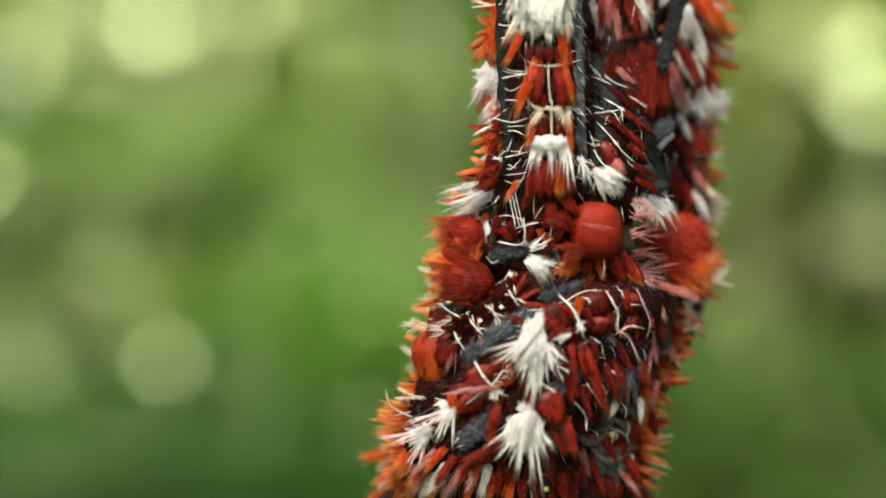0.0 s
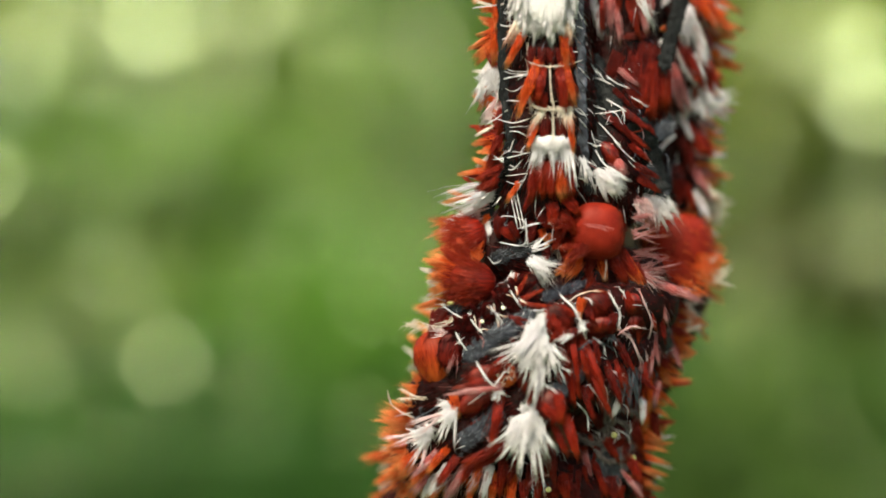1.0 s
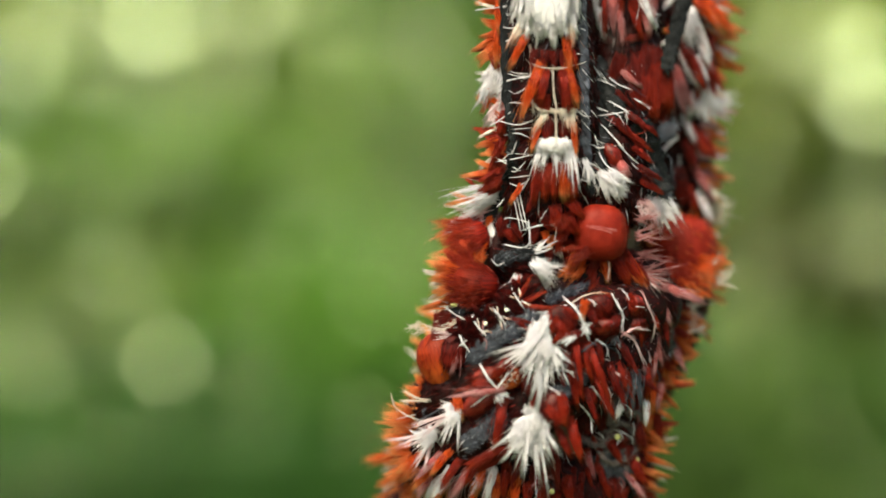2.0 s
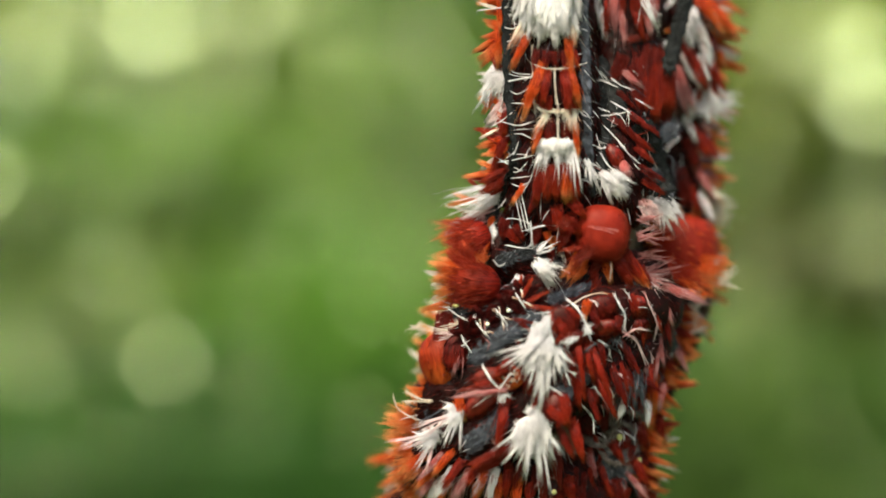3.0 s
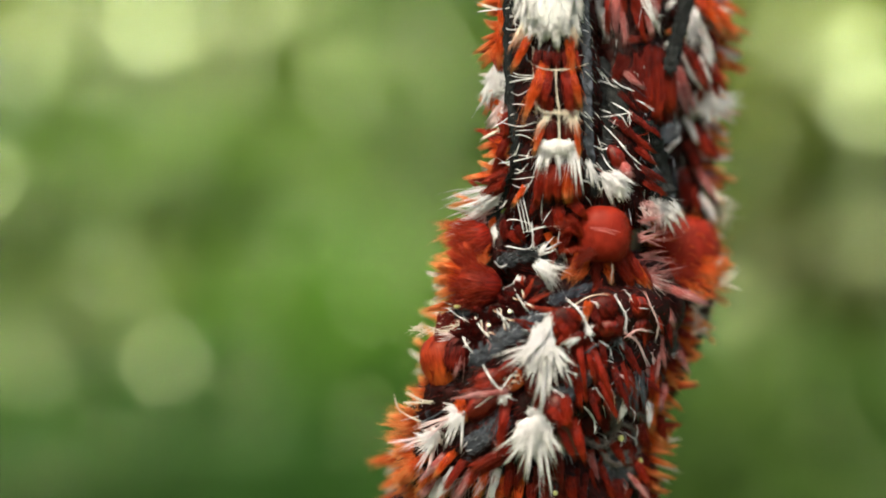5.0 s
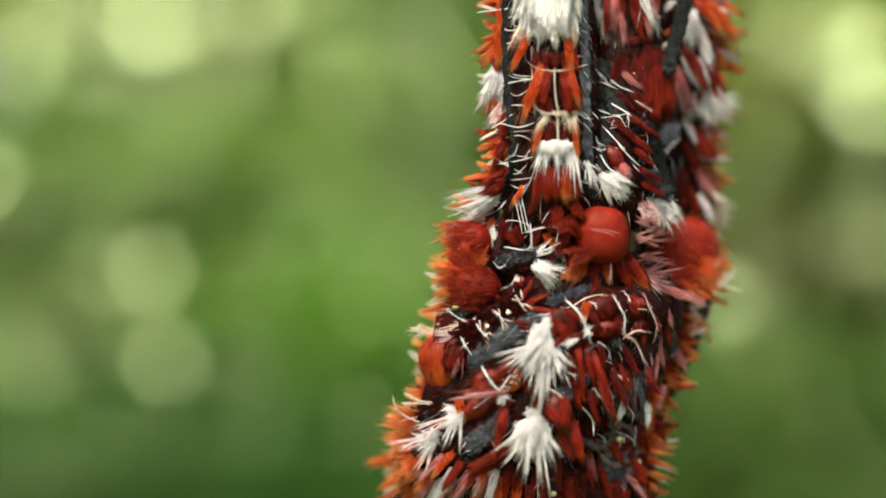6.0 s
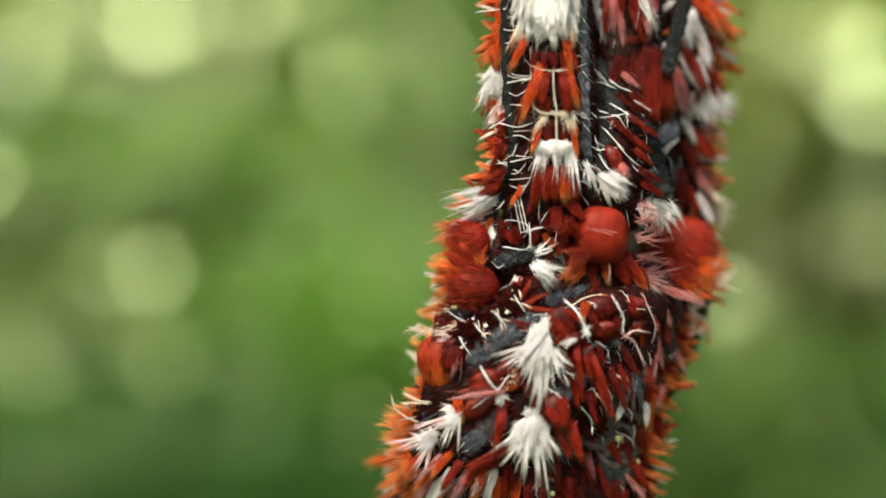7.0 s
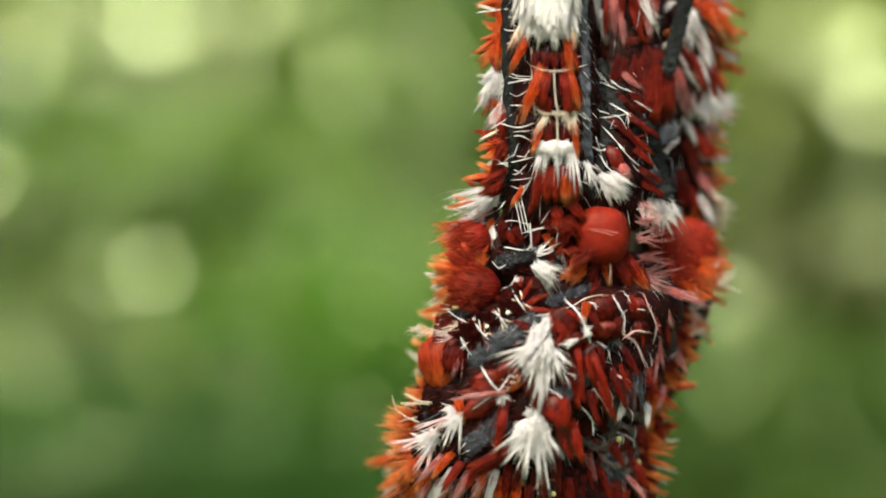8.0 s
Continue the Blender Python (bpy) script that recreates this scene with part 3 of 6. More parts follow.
def wisp(name, path, width, mat, cat):
    """A few fine hairs that run together along a path and part at its ends."""
    rng, n, k = cat.rng, len(path), 4
    t = unit(np.gradient(path, axis=0))
    u = unit(np.cross(t, np.array((0.3, -1.0, 0.2))))
    v = np.cross(t, u)
    f = np.linspace(0, 1, n)
    ang = np.arange(k) * 2 * np.pi / k
    ring = np.cos(ang)[None, :, None] * u[:, None] + np.sin(ang)[None, :, None] * v[:, None]
    i, j = np.meshgrid(np.arange(n - 1), np.arange(k), indexing="ij")
    a, b = (i * k + j).ravel(), (i * k + (j + 1) % k).ravel()
    one = np.vstack([np.stack([a, b, b + k], 1), np.stack([a, b + k, a + k], 1)])
    count = max(1, int(round(width * 0.8)))
    co, tris = [], []
    for q in range(count):
        way = u * rng.normal() + v * rng.normal() * 0.6
        off = way * (width * 0.16 * (0.5 + 2.2 * np.abs(f - 0.5) ** 1.5))[:, None] + t * rng.normal() * width * 0.7
        thick = rng.uniform(1.1, 1.9) * (np.sin(np.pi * (0.08 + 0.9 * f)) ** 0.7 + 0.03)
        co.append((path[:, None] + off[:, None] + ring * thick[:, None, None] / 2).reshape(-1, 3))
        tris.append(one + q * n * k)
    ob = mesh_object(name, to_world(np.vstack(co)) - cat.origin, np.vstack(tris), mat, cat.empty)
    give(ob, "along", np.tile(np.repeat(f, k), count))
    return ob


def ball(name, centre, radii, mat, parent, origin, rows=10, cols=14, power=2.0):
    """An ellipsoid; a power above 2 makes it a little square."""
    th = np.repeat(np.linspace(0.02, np.pi - 0.02, rows), cols)
    ph = np.tile(np.arange(cols) * 2 * np.pi / cols, rows)
    v = np.stack([np.sin(th) * np.cos(ph), np.sin(th) * np.sin(ph), np.cos(th)], 1)
    r = 1 / (np.abs(v) ** power).sum(1) ** (1 / power)
    if power > 2:
        r += 0.02 * np.sin(3.1 * v[:, 0] + 2.0 * v[:, 2] + centre[0])
    co = centre + v * np.array(radii) * r[:, None]
    i, j = np.meshgrid(np.arange(rows - 1), np.arange(cols), indexing="ij")
    a, b = (i * cols + j).ravel(), (i * cols + (j + 1) % cols).ravel()
    tris = np.vstack([np.stack([a, b + cols, b], 1), np.stack([a, a + cols, b + cols], 1)])
    return mesh_object(name, to_world(co) - origin, tris, mat, parent)


# ---- setting: meadow, far woods, shrubs
def ground_sheet():
    q = np.concatenate([np.linspace(-3000, -30, 6), np.linspace(-24, 24, 49), np.linspace(30, 3000, 6)])
    x, y = np.meshgrid(q, q)
    near = np.exp(-(x ** 2 + y ** 2) / 900)
    z = near * 0.03 * (np.sin(x * 2.1) + np.cos(y * 1.7)) - 0.03 * near
    co = np.stack([x, y, z], -1).reshape(-1, 3)
    n = len(q)
    i, j = np.meshgrid(np.arange(n - 1), np.arange(n - 1), indexing="ij")
    a = (i * n + j).ravel()
    quads = np.stack([a, a + 1, a + n + 1, a + n], 1)
    tagged(mesh_object("ground", co, quads, GROUND), "green meadow ground reaching the horizon", "ground", kind="structure")


ground_sheet()

LEAF_SHAPE = np.array(((0, 0, 0), (0.26, 0.30, 0.05), (0.30, 0.55, 0.06), (0, 1, -0.04), (-0.30, 0.55, 0.06), (-0.26, 0.30, 0.05), (0, 0.5, 0)))
LEAF_TRIS = np.array(((0, 1, 6), (1, 2, 6), (2, 3, 6), (3, 4, 6), (4, 5, 6), (5, 0, 6)))


def leaf_cloud(name, centre, spread, count, size, mat, rng, parent, origin, label=""):
    """Leaves in uneven clumps round a centre."""
    clumps = rng.normal(size=(max(6, count // 30), 3))
    clumps = unit(clumps) * rng.uniform(0.35, 1.0, (len(clumps), 1)) * spread
    c = clumps[rng.randint(len(clumps), size=count)] + rng.normal(size=(count, 3)) * np.array(spread) * 0.17
    x = unit(rng.normal(size=(count, 3)))
    up = unit(rng.normal(size=(count, 3)) * 0.6 + np.array((0, -0.2, 0.8)))
    y = unit(np.cross(up, x))
    x = np.cross(y, up)
    s = size * rng.uniform(0.6, 1.3, count)[:, None, None]
    L = LEAF_SHAPE[None]
    co = c[:, None] + s * (L[..., 0:1] * x[:, None] + L[..., 1:2] * y[:, None] + L[..., 2:3] * up[:, None])
    tris = (LEAF_TRIS[None] + 7 * np.arange(count)[:, None, None]).reshape(-1, 3)
    return mesh_object(name, co.reshape(-1, 3) + centre - origin, tris, mat, parent, label, smooth=False)


def far_place(a, b, away):
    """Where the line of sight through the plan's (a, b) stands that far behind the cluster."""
    k = (away + REACH) / REACH
    return np.array(((a - 784) * U * k, away, EYE_HEIGHT + (441 - b) * U * k))


def shrub(label, a, b, away, width, height, count, size, mat, seed):
    rng = np.random.RandomState(seed)
    c = far_place(a, b, away)
    k = (away + REACH) / REACH * U
    rx, rz = width * k / 2, height * k / 2
    base = np.array((c[0], c[1], 0.0))
    e = new("shrub")
    e.location = base
    tagged(e, label, "shrub", "shrubs behind the cluster")
    for q in range(5):
        top = c + np.array((rng.uniform(-0.7, 0.7) * rx, rng.uniform(-0.2, 0.2), rng.uniform(0.0, 0.7) * rz))
        mid = base * 0.5 + top * 0.5 + rng.normal(size=3) * 0.05
        path = smooth_path([base + np.array((0.02 * q, 0, -0.03)), mid, top], 10)
        stem(path, np.linspace(0.022, 0.005, 10), e, base)
    leaf_cloud("crown", c, np.array((rx, min(rx, 0.5), rz)), count, size, mat, rng, e, base)["kind"] = "stuff"
    low = (c[2] - rz) / 2
    leaf_cloud("skirt", np.array((c[0], c[1], low)), np.array((rx * 0.8, min(rx, 0.45), low * 0.95)), count // 2, size, mat, rng, e, base)["kind"] = "stuff"
    return e, base


def stem(path, widths, parent, origin, name="branch", k=7):
    t = unit(np.gradient(path, axis=0))
    u = unit(np.cross(t, np.array((0.3, 1.0, 0.1))))
    v = np.cross(t, u)
    ang = np.arange(k) * 2 * np.pi / k
    ring = np.cos(ang)[None, :, None] * u[:, None] + np.sin(ang)[None, :, None] * v[:, None]
    co = (path[:, None] + ring * np.asarray(widths)[:, None, None] / 2).reshape(-1, 3)
    m = len(path)
    i, j = np.meshgrid(np.arange(m - 1), np.arange(k), indexing="ij")
    p, q = (i * k + j).ravel(), (i * k + (j + 1) % k).ravel()
    tris = np.vstack([np.stack([p, q, q + k], 1), np.stack([p, q + k, p + k], 1)])
    return mesh_object(name, co - origin, tris, BARK, parent)


def woods():
    """Far woods that close the view behind the shrubs."""
    rng = np.random.RandomState(5)
    for x, mat, word in ((-5.5, LEAF_GREEN, "fresh green"), (0.0, LEAF_GREEN, "mid-green"), (5.5, LEAF_OLIVE, "olive-green")):
        base = np.array((x, 11.0, 0.0))
        e = new("tree")
        e.location = base
        tagged(e, f"{word} leafy tree at the meadow's far edge", "tree", "far trees")
        for q in range(4):
            top = base + np.array((rng.uniform(-1.8, 1.8), rng.uniform(-0.5, 0.5), rng.uniform(2, 4)))
            stem(smooth_path([base + np.array((0.05 * q, 0, -0.03)), base * 0.5 + top * 0.5 + rng.normal(size=3) * 0.2, top], 10), np.linspace(0.24, 0.05, 10), e, base, "trunk" if q == 0 else "limb")
        leaf_cloud("crown", base + np.array((0, 0, 2.4)), np.array((3.6, 1.2, 2.5)), 5200, 0.26, mat, rng, e, base)["kind"] = "stuff"


woods()
SHRUBS = {}
for key, label, a, b, away, w, h, count, size, mat in (
        ("lime", "sunlit lime-green shrub with small leaves", 250, -20, 3.2, 950, 440, 1500, 0.07, LEAF_LIME),
        ("mossy", "mid-green shrub of dense small leaves", 330, 330, 2.6, 620, 300, 700, 0.055, LEAF_GREEN),
        ("bright", "fresh green shrub in soft sun", 640, 570, 2.3, 580, 460, 900, 0.05, LEAF_FRESH),
        ("pale", "mid-green shrub with sun-glinting leaves", 10, 330, 2.6, 380, 420, 600, 0.05, LEAF_GREEN),
        ("low", "dark green low shrub, shade put into its leaf colour", 300, 840, 1.95, 1250, 430, 2400, 0.05, LEAF_DARK),
        ("tall", "mid-green tall shrub of broad leaves", 720, 120, 2.9, 420, 420, 500, 0.06, LEAF_GREEN),
        ("sunny", "sunlit lime-green tall shrub", 1450, 60, 3.0, 480, 520, 1300, 0.07, LEAF_LIME),
        ("olive", "olive-green shrub with dull leaves", 1450, 480, 2.4, 460, 380, 600, 0.05, LEAF_OLIVE),
        ("shade", "dark olive shrub, shade put into its leaf colour", 1380, 800, 2.0, 760, 460, 1700, 0.05, LEAF_SHADE)):
    SHRUBS[key] = shrub(label, a, b, away, w, h, count, size, mat, len(key) * 7 + int(a) % 91)


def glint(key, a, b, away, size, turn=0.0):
    """A round waxy leaf added for one blurred light spot, aimed to mirror the sun at EYE; turn: degrees it is tilted
    off.
    """
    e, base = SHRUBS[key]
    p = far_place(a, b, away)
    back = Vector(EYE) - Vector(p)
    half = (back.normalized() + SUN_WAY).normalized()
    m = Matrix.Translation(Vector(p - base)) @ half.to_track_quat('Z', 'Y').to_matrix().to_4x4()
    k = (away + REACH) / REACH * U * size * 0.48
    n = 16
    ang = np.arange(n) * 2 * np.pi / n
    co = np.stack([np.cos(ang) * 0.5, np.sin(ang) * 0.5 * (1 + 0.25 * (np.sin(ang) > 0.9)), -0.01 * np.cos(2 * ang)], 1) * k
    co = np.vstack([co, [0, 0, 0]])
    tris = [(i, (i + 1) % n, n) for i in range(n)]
    ob = mesh_object("leaf", co, tris, LEAF_WAXY, e, "added waxy leaf, angled to glint as a light spot", smooth=False)
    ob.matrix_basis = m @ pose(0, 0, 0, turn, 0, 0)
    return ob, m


# Leaves added where blurred light spots should stand, all aimed at EYE.
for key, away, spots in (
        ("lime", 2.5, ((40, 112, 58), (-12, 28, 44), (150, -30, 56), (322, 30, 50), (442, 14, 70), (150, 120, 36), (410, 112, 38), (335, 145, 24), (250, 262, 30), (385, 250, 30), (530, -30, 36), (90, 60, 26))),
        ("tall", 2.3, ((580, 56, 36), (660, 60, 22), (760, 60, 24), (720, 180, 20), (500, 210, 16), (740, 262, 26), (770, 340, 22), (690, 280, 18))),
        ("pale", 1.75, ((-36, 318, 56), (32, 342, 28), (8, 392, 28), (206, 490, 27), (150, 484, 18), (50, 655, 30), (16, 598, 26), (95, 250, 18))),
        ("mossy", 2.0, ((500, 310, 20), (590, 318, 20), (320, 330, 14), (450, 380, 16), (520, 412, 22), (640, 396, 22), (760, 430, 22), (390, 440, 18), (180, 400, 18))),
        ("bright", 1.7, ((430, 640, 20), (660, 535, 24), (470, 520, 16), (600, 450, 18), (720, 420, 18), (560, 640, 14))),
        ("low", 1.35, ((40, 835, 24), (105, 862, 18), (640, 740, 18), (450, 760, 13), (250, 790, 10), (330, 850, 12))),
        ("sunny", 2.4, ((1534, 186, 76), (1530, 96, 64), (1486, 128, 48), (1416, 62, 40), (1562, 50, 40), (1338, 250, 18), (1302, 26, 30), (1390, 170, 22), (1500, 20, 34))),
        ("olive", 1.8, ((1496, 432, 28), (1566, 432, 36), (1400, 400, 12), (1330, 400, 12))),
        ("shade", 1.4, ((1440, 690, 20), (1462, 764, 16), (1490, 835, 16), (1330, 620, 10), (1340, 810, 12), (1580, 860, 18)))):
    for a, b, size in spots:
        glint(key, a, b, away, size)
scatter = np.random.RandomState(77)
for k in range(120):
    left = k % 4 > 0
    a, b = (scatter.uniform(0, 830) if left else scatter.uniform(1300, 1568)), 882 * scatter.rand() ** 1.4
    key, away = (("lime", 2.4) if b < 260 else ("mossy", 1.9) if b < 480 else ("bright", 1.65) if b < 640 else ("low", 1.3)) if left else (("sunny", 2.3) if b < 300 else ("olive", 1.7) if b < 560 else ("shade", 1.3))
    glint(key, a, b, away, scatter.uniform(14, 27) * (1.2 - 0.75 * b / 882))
# Added leaves whose tilt makes their light spots come and go.
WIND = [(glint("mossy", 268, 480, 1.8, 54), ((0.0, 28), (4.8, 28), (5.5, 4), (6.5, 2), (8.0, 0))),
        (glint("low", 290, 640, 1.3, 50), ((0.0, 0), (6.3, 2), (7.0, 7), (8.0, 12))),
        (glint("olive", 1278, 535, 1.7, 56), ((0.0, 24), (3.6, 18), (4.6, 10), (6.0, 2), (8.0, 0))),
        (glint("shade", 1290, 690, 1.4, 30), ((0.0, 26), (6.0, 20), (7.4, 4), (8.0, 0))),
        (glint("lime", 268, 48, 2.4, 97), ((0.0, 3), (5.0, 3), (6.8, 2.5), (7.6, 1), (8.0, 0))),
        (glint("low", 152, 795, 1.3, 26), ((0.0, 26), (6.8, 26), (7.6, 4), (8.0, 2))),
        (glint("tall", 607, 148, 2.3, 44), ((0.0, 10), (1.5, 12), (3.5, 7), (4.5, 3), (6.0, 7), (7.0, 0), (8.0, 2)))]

# ---- the stem that they cling to, hidden by their bodies
sap = new("stem")
sap_base = to_world(site(1080, 900, 330)) * np.array((1, 1, 0))
sap.location = sap_base
tagged(sap, "thin woody stem wrapped all round by caterpillars", "stem")
stem(smooth_path([sap_base + np.array((0, 0, -0.02)), to_world(site(1040, 1500, 290)), to_world(site(1010, 900, 260)), to_world(site(1030, 600, 250)), to_world(site(1060, 200, 250)), to_world(site(1060, -500, 260))], 40),
     np.linspace(0.012, 0.008, 40), sap, sap_base, "bark")

# ---- caterpillars
CATS = []


def caterpillar(label, spine, radius, dorsal, seed):
    c = Caterpillar(label, spine, radius, dorsal, seed)
    CATS.append(c)
    return c


def bits(c, area, count, turn=(50, 110), tones=(P_RED, P_DARK, P_DARK), pale=0.45, size=1.0):
    """Small scales, curved bristles and slate locks, strewn over a stretch of one back."""
    rng = c.rng
    for k in range(count):
        x, y = rng.uniform(area[0], area[2]), rng.uniform(area[1], area[3])
        if rng.rand() > pale:
            c.petal(x, y, rng.uniform(*turn), rng.uniform(24, 48) * size, rng.uniform(9, 16) * size, tones[k % len(tones)], lift=rng.uniform(2, 8))
        elif k % 4 == 0:
            c.spray(x, y, (turn[0] - 20, turn[1] + 20), rng.uniform(18, 32), 40, GREY, (8, 8), 1.2, "back_tuft", "slate hair lock", core=0.1)
        else:
            lean, n = rng.uniform(-0.2, 1.0), rng.uniform(16, 34)
            c.strand([(x, y), (x + lean * n * 0.6 + 4, y + n * 0.45), (x + lean * n * 0.8, y + n)], rng.uniform(1.6, 3.0), (WHITE, GREY, PINK, WHITE)[k % 4], above=rng.uniform(8, 16), fuzz=2)


def spikes(c, edge, side, seed, length, mats, step=15.0, breadth=8.0, tilt=18, lean=12, inset=(8, 20)):
    """A row of pointed locks that stands out from the cluster's edge."""
    rng = np.random.RandomState(seed)
    words = {ORANGE: "rust-orange hair spike", RED: "deep red hair spike", WHITE: "white hair spike", CREAM: "cream hair spike", BLUSH: "pinkish-white hair spike", PINK: "pinkish hair spike"}
    y = edge[0][1]
    while y < edge[-1][1]:
        x = np.interp(y, [e[1] for e in edge], [e[0] for e in edge]) - side * rng.uniform(*inset)
        mat = mats[rng.randint(len(mats))]
        turn = (tilt if side > 0 else 180 - tilt) + rng.normal() * lean
        pale = mat in (WHITE, CREAM)
        c.spike(x, y, turn, length * rng.uniform(0.6, 1.35), mat, breadth * rng.uniform(0.5, 1.1) * (0.5 if pale else 1), 22 if pale else 60, rng.uniform(-0.5, 0.15), words[mat], 2.0, rng.normal() * 0.06)
        y += step * rng.uniform(0.55, 1.35)


def front_caterpillar():
    """Head down, seen from its back: white collars on a dark back between two slate stripes."""
    c = caterpillar("rust-red hairy caterpillar with white collars and two slate stripes", [(960, -260, 100), (968, -60, 92), (974, 100, 88), (983, 230, 88), (980, 330, 98), (965, 410, 125)], 82, (-0.02, -1, 0), 11)
    c.dress()
    rng = c.rng
    c.ribbon([(905, -120), (905, 0), (904, 100), (911, 200), (919, 255), (913, 308), (890, 346), (858, 392)], 28, BLACK, 3)
    c.ribbon([(1025, -120), (1029, 0), (1034, 100), (1036, 200), (1040, 280), (1044, 350)], 24, SLATE, 5)
    # broad white collar
    c.dome(973, -10, 90, 130, 84, 9, P_WHITE, WHITE, 11, 600, label="bed of white hair")
    c.dome(985, 260, 90, 28, 60, 6, P_WHITE, WHITE, 9, 220, label="bed of white hair")
    for y, ln in ((-70, 80), (-46, 76), (-22, 72), (0, 62), (18, 52), (30, 44)):
        for x in (938, 952, 966, 980, 994, 1008):
            lean = (x - 972) * 0.35
            c.spray(x, y, (84 - lean, 96 - lean), ln * rng.uniform(0.9, 1.1), 150, base=(10, 8), width=1.7, label="broad white collar tuft", toward=0.06, core=0.25, stray=0.05)
    c.spray(972, 42, (78, 102), 52, 160, base=(14, 5), width=1.5, label="broad white collar tuft", toward=0.12)
    c.spray(936, 46, (112, 128), 62, 150, EMBER, (8, 8), label="white wing of the collar, orange at its tip", toward=0.1)
    c.spray(1010, 48, (72, 88), 52, 120, EMBER, (6, 8), label="white wing of the collar, orange at its tip", toward=0.1)
    c.petal(938, 64, 117, 62, 17, P_FLAME)
    c.petal(1004, 70, 82, 52, 20, P_FLAME)
    for x, w in ((952, 100), (968, 92), (984, 90), (1000, 86), (1014, 78)):
        c.petal(x, 92, w, 32, 18, P_RED if x % 4 else P_DARK, lift=3)
    c.strand([(945, 115), (965, 122), (1000, 123), (1036, 114)], 4.5, CREAM, fuzz=8)
    c.strand([(943, 84), (944, 140), (949, 205)], 6.5, CREAM, above=6, fuzz=8)
    # red plate with a white midline
    c.petal(962, 118, 111, 92, 25, P_FLAME, lift=7, sharp=0.6)
    c.petal(1004, 120, 73, 82, 24, P_FLAME, lift=7, sharp=0.6)
    c.petal(970, 128, 98, 66, 22, P_RED, lift=10)
    c.petal(998, 128, 82, 66, 22, P_RED, lift=10)
    for x, w in ((956, 70), (970, 80), (1006, 100), (1018, 95)):
        c.petal(x, 172, w, 28, 19, P_RED, lift=5)
    c.strand([(983, 124), (984, 160), (990, 198)], 6.0, CREAM, fuzz=5)
    c.strand([(946, 182), (960, 195), (988, 199), (1032, 197)], 5.5, CREAM, fuzz=16)
    # cream flares
    c.spray(970, 200, (108, 120), 58, 80, EMBER, (6, 4), 1.5, label="cream flared tuft", toward=0.08)
    c.spray(1008, 200, (72, 82), 58, 80, EMBER, (6, 4), 1.5, label="cream flared tuft", toward=0.08)
    c.spray(988, 196, (84, 98), 20, 90, CREAM, (26, 3), 1.5, label="cream collar", toward=0.1)
    c.strand([(988, 200), (988, 228), (989, 254)], 6.5, CREAM, fuzz=6)
    c.petal(960, 222, 106, 54, 17, P_FLAME)
    c.petal(1018, 222, 86, 54, 13, P_FLAME)
    c.dome(974, 230, 95, 44, 24, 6, P_DARK, lift=2, count=60)
    c.dome(1003, 230, 88, 44, 22, 6, P_DARK, lift=2, count=60)
    # second white collar and its three points
    for x in (958, 970, 982, 994, 1006, 1014):
        c.spray(x, 250, (84 - (x - 985) * 0.3, 98 - (x - 985) * 0.3), 26, 80, base=(7, 4), width=1.5, label="white collar", toward=0.1, stray=0.04)
    for x, turn, ln in ((962, (101, 110), 82), (972, (96, 106), 62), (986, (87, 94), 72), (1004, (82, 92), 64), (1012, (80, 87), 92)):
        c.spray(x, 258, turn, ln, 34, base=(4, 4), width=1.5, label="white collar", toward=0.12, core=0.15)
    for x, w in ((958, 96), (972, 92), (986, 90), (1000, 86), (1012, 82)):
        c.petal(x, 296, w, 62, 24, P_FLAME if x == 1000 else P_RED, lift=3, sharp=0.55)
    c.spray(985, 296, (80, 100), 66, 200, RED, (26, 6), 1.4, "back_tuft", "orange-red apron of hair", 0.1, lift=8)
    # red strip, orange spikes and white patches of the flank
    for x, y, w, ln in ((893, -50, 92, 60), (893, 0, 92, 62), (892, 46, 95, 66), (902, 200, 100, 48), (902, 238, 112, 50), (893, 275, 118, 40)):
        c.petal(x, y, w, ln, 20, P_FLAME if y < 100 else P_RED, lift=4)
    for x, y, w, ln in ((902, 298, 150, 52), (900, 318, 150, 46), (894, 330, 148, 44), (884, 322, 140, 40), (900, 306, 120, 40)):
        c.petal(x, y, w, ln, 20, P_RED, lift=4)
    for x, y, w, ln in ((882, 2, 172, 40), (886, 20, 168, 26), (892, 72, 140, 62), (888, 66, 150, 60), (890, 82, 135, 58), (886, 60, 165, 36), (886, 252, 166, 44), (886, 262, 150, 34), (870, 308, 172, 52), (884, 300, 160, 40),
                        (872, 176, 118, 34), (866, 160, 128, 26)):
        c.spike(x, y, w, ln, ORANGE)
    for x, y, w, ln in ((892, 120, 132, 48), (884, 138, 118, 58), (892, 150, 112, 62), (896, 132, 100, 52)):
        c.spray(x, y, (w - 12, w + 14), ln, 200, base=(8, 9), label="white flank patch", toward=0.1)
    for x, y, w, ln in ((896, 172, 128, 62), (896, 188, 132, 58), (900, 196, 136, 46)):
        c.spike(x, y, w, ln, BLUSH, 8, 50, label="pinkish-white hair spike")
    c.spike(880, 232, 152, 36, CREAM, 4, 24, label="cream hair spike")
    c.spike(876, 284, 140, 30, CREAM, 4, 24, label="cream hair spike")
    for x, y, turn, ln, n in ((888, 340, (160, 172), 104, 80), (884, 352, (152, 166), 84, 70), (880, 348, (140, 172), 40, 130)):
        c.spray(x, y, turn, ln, n, base=(9, 8), label="long white flank tuft", toward=0.05)
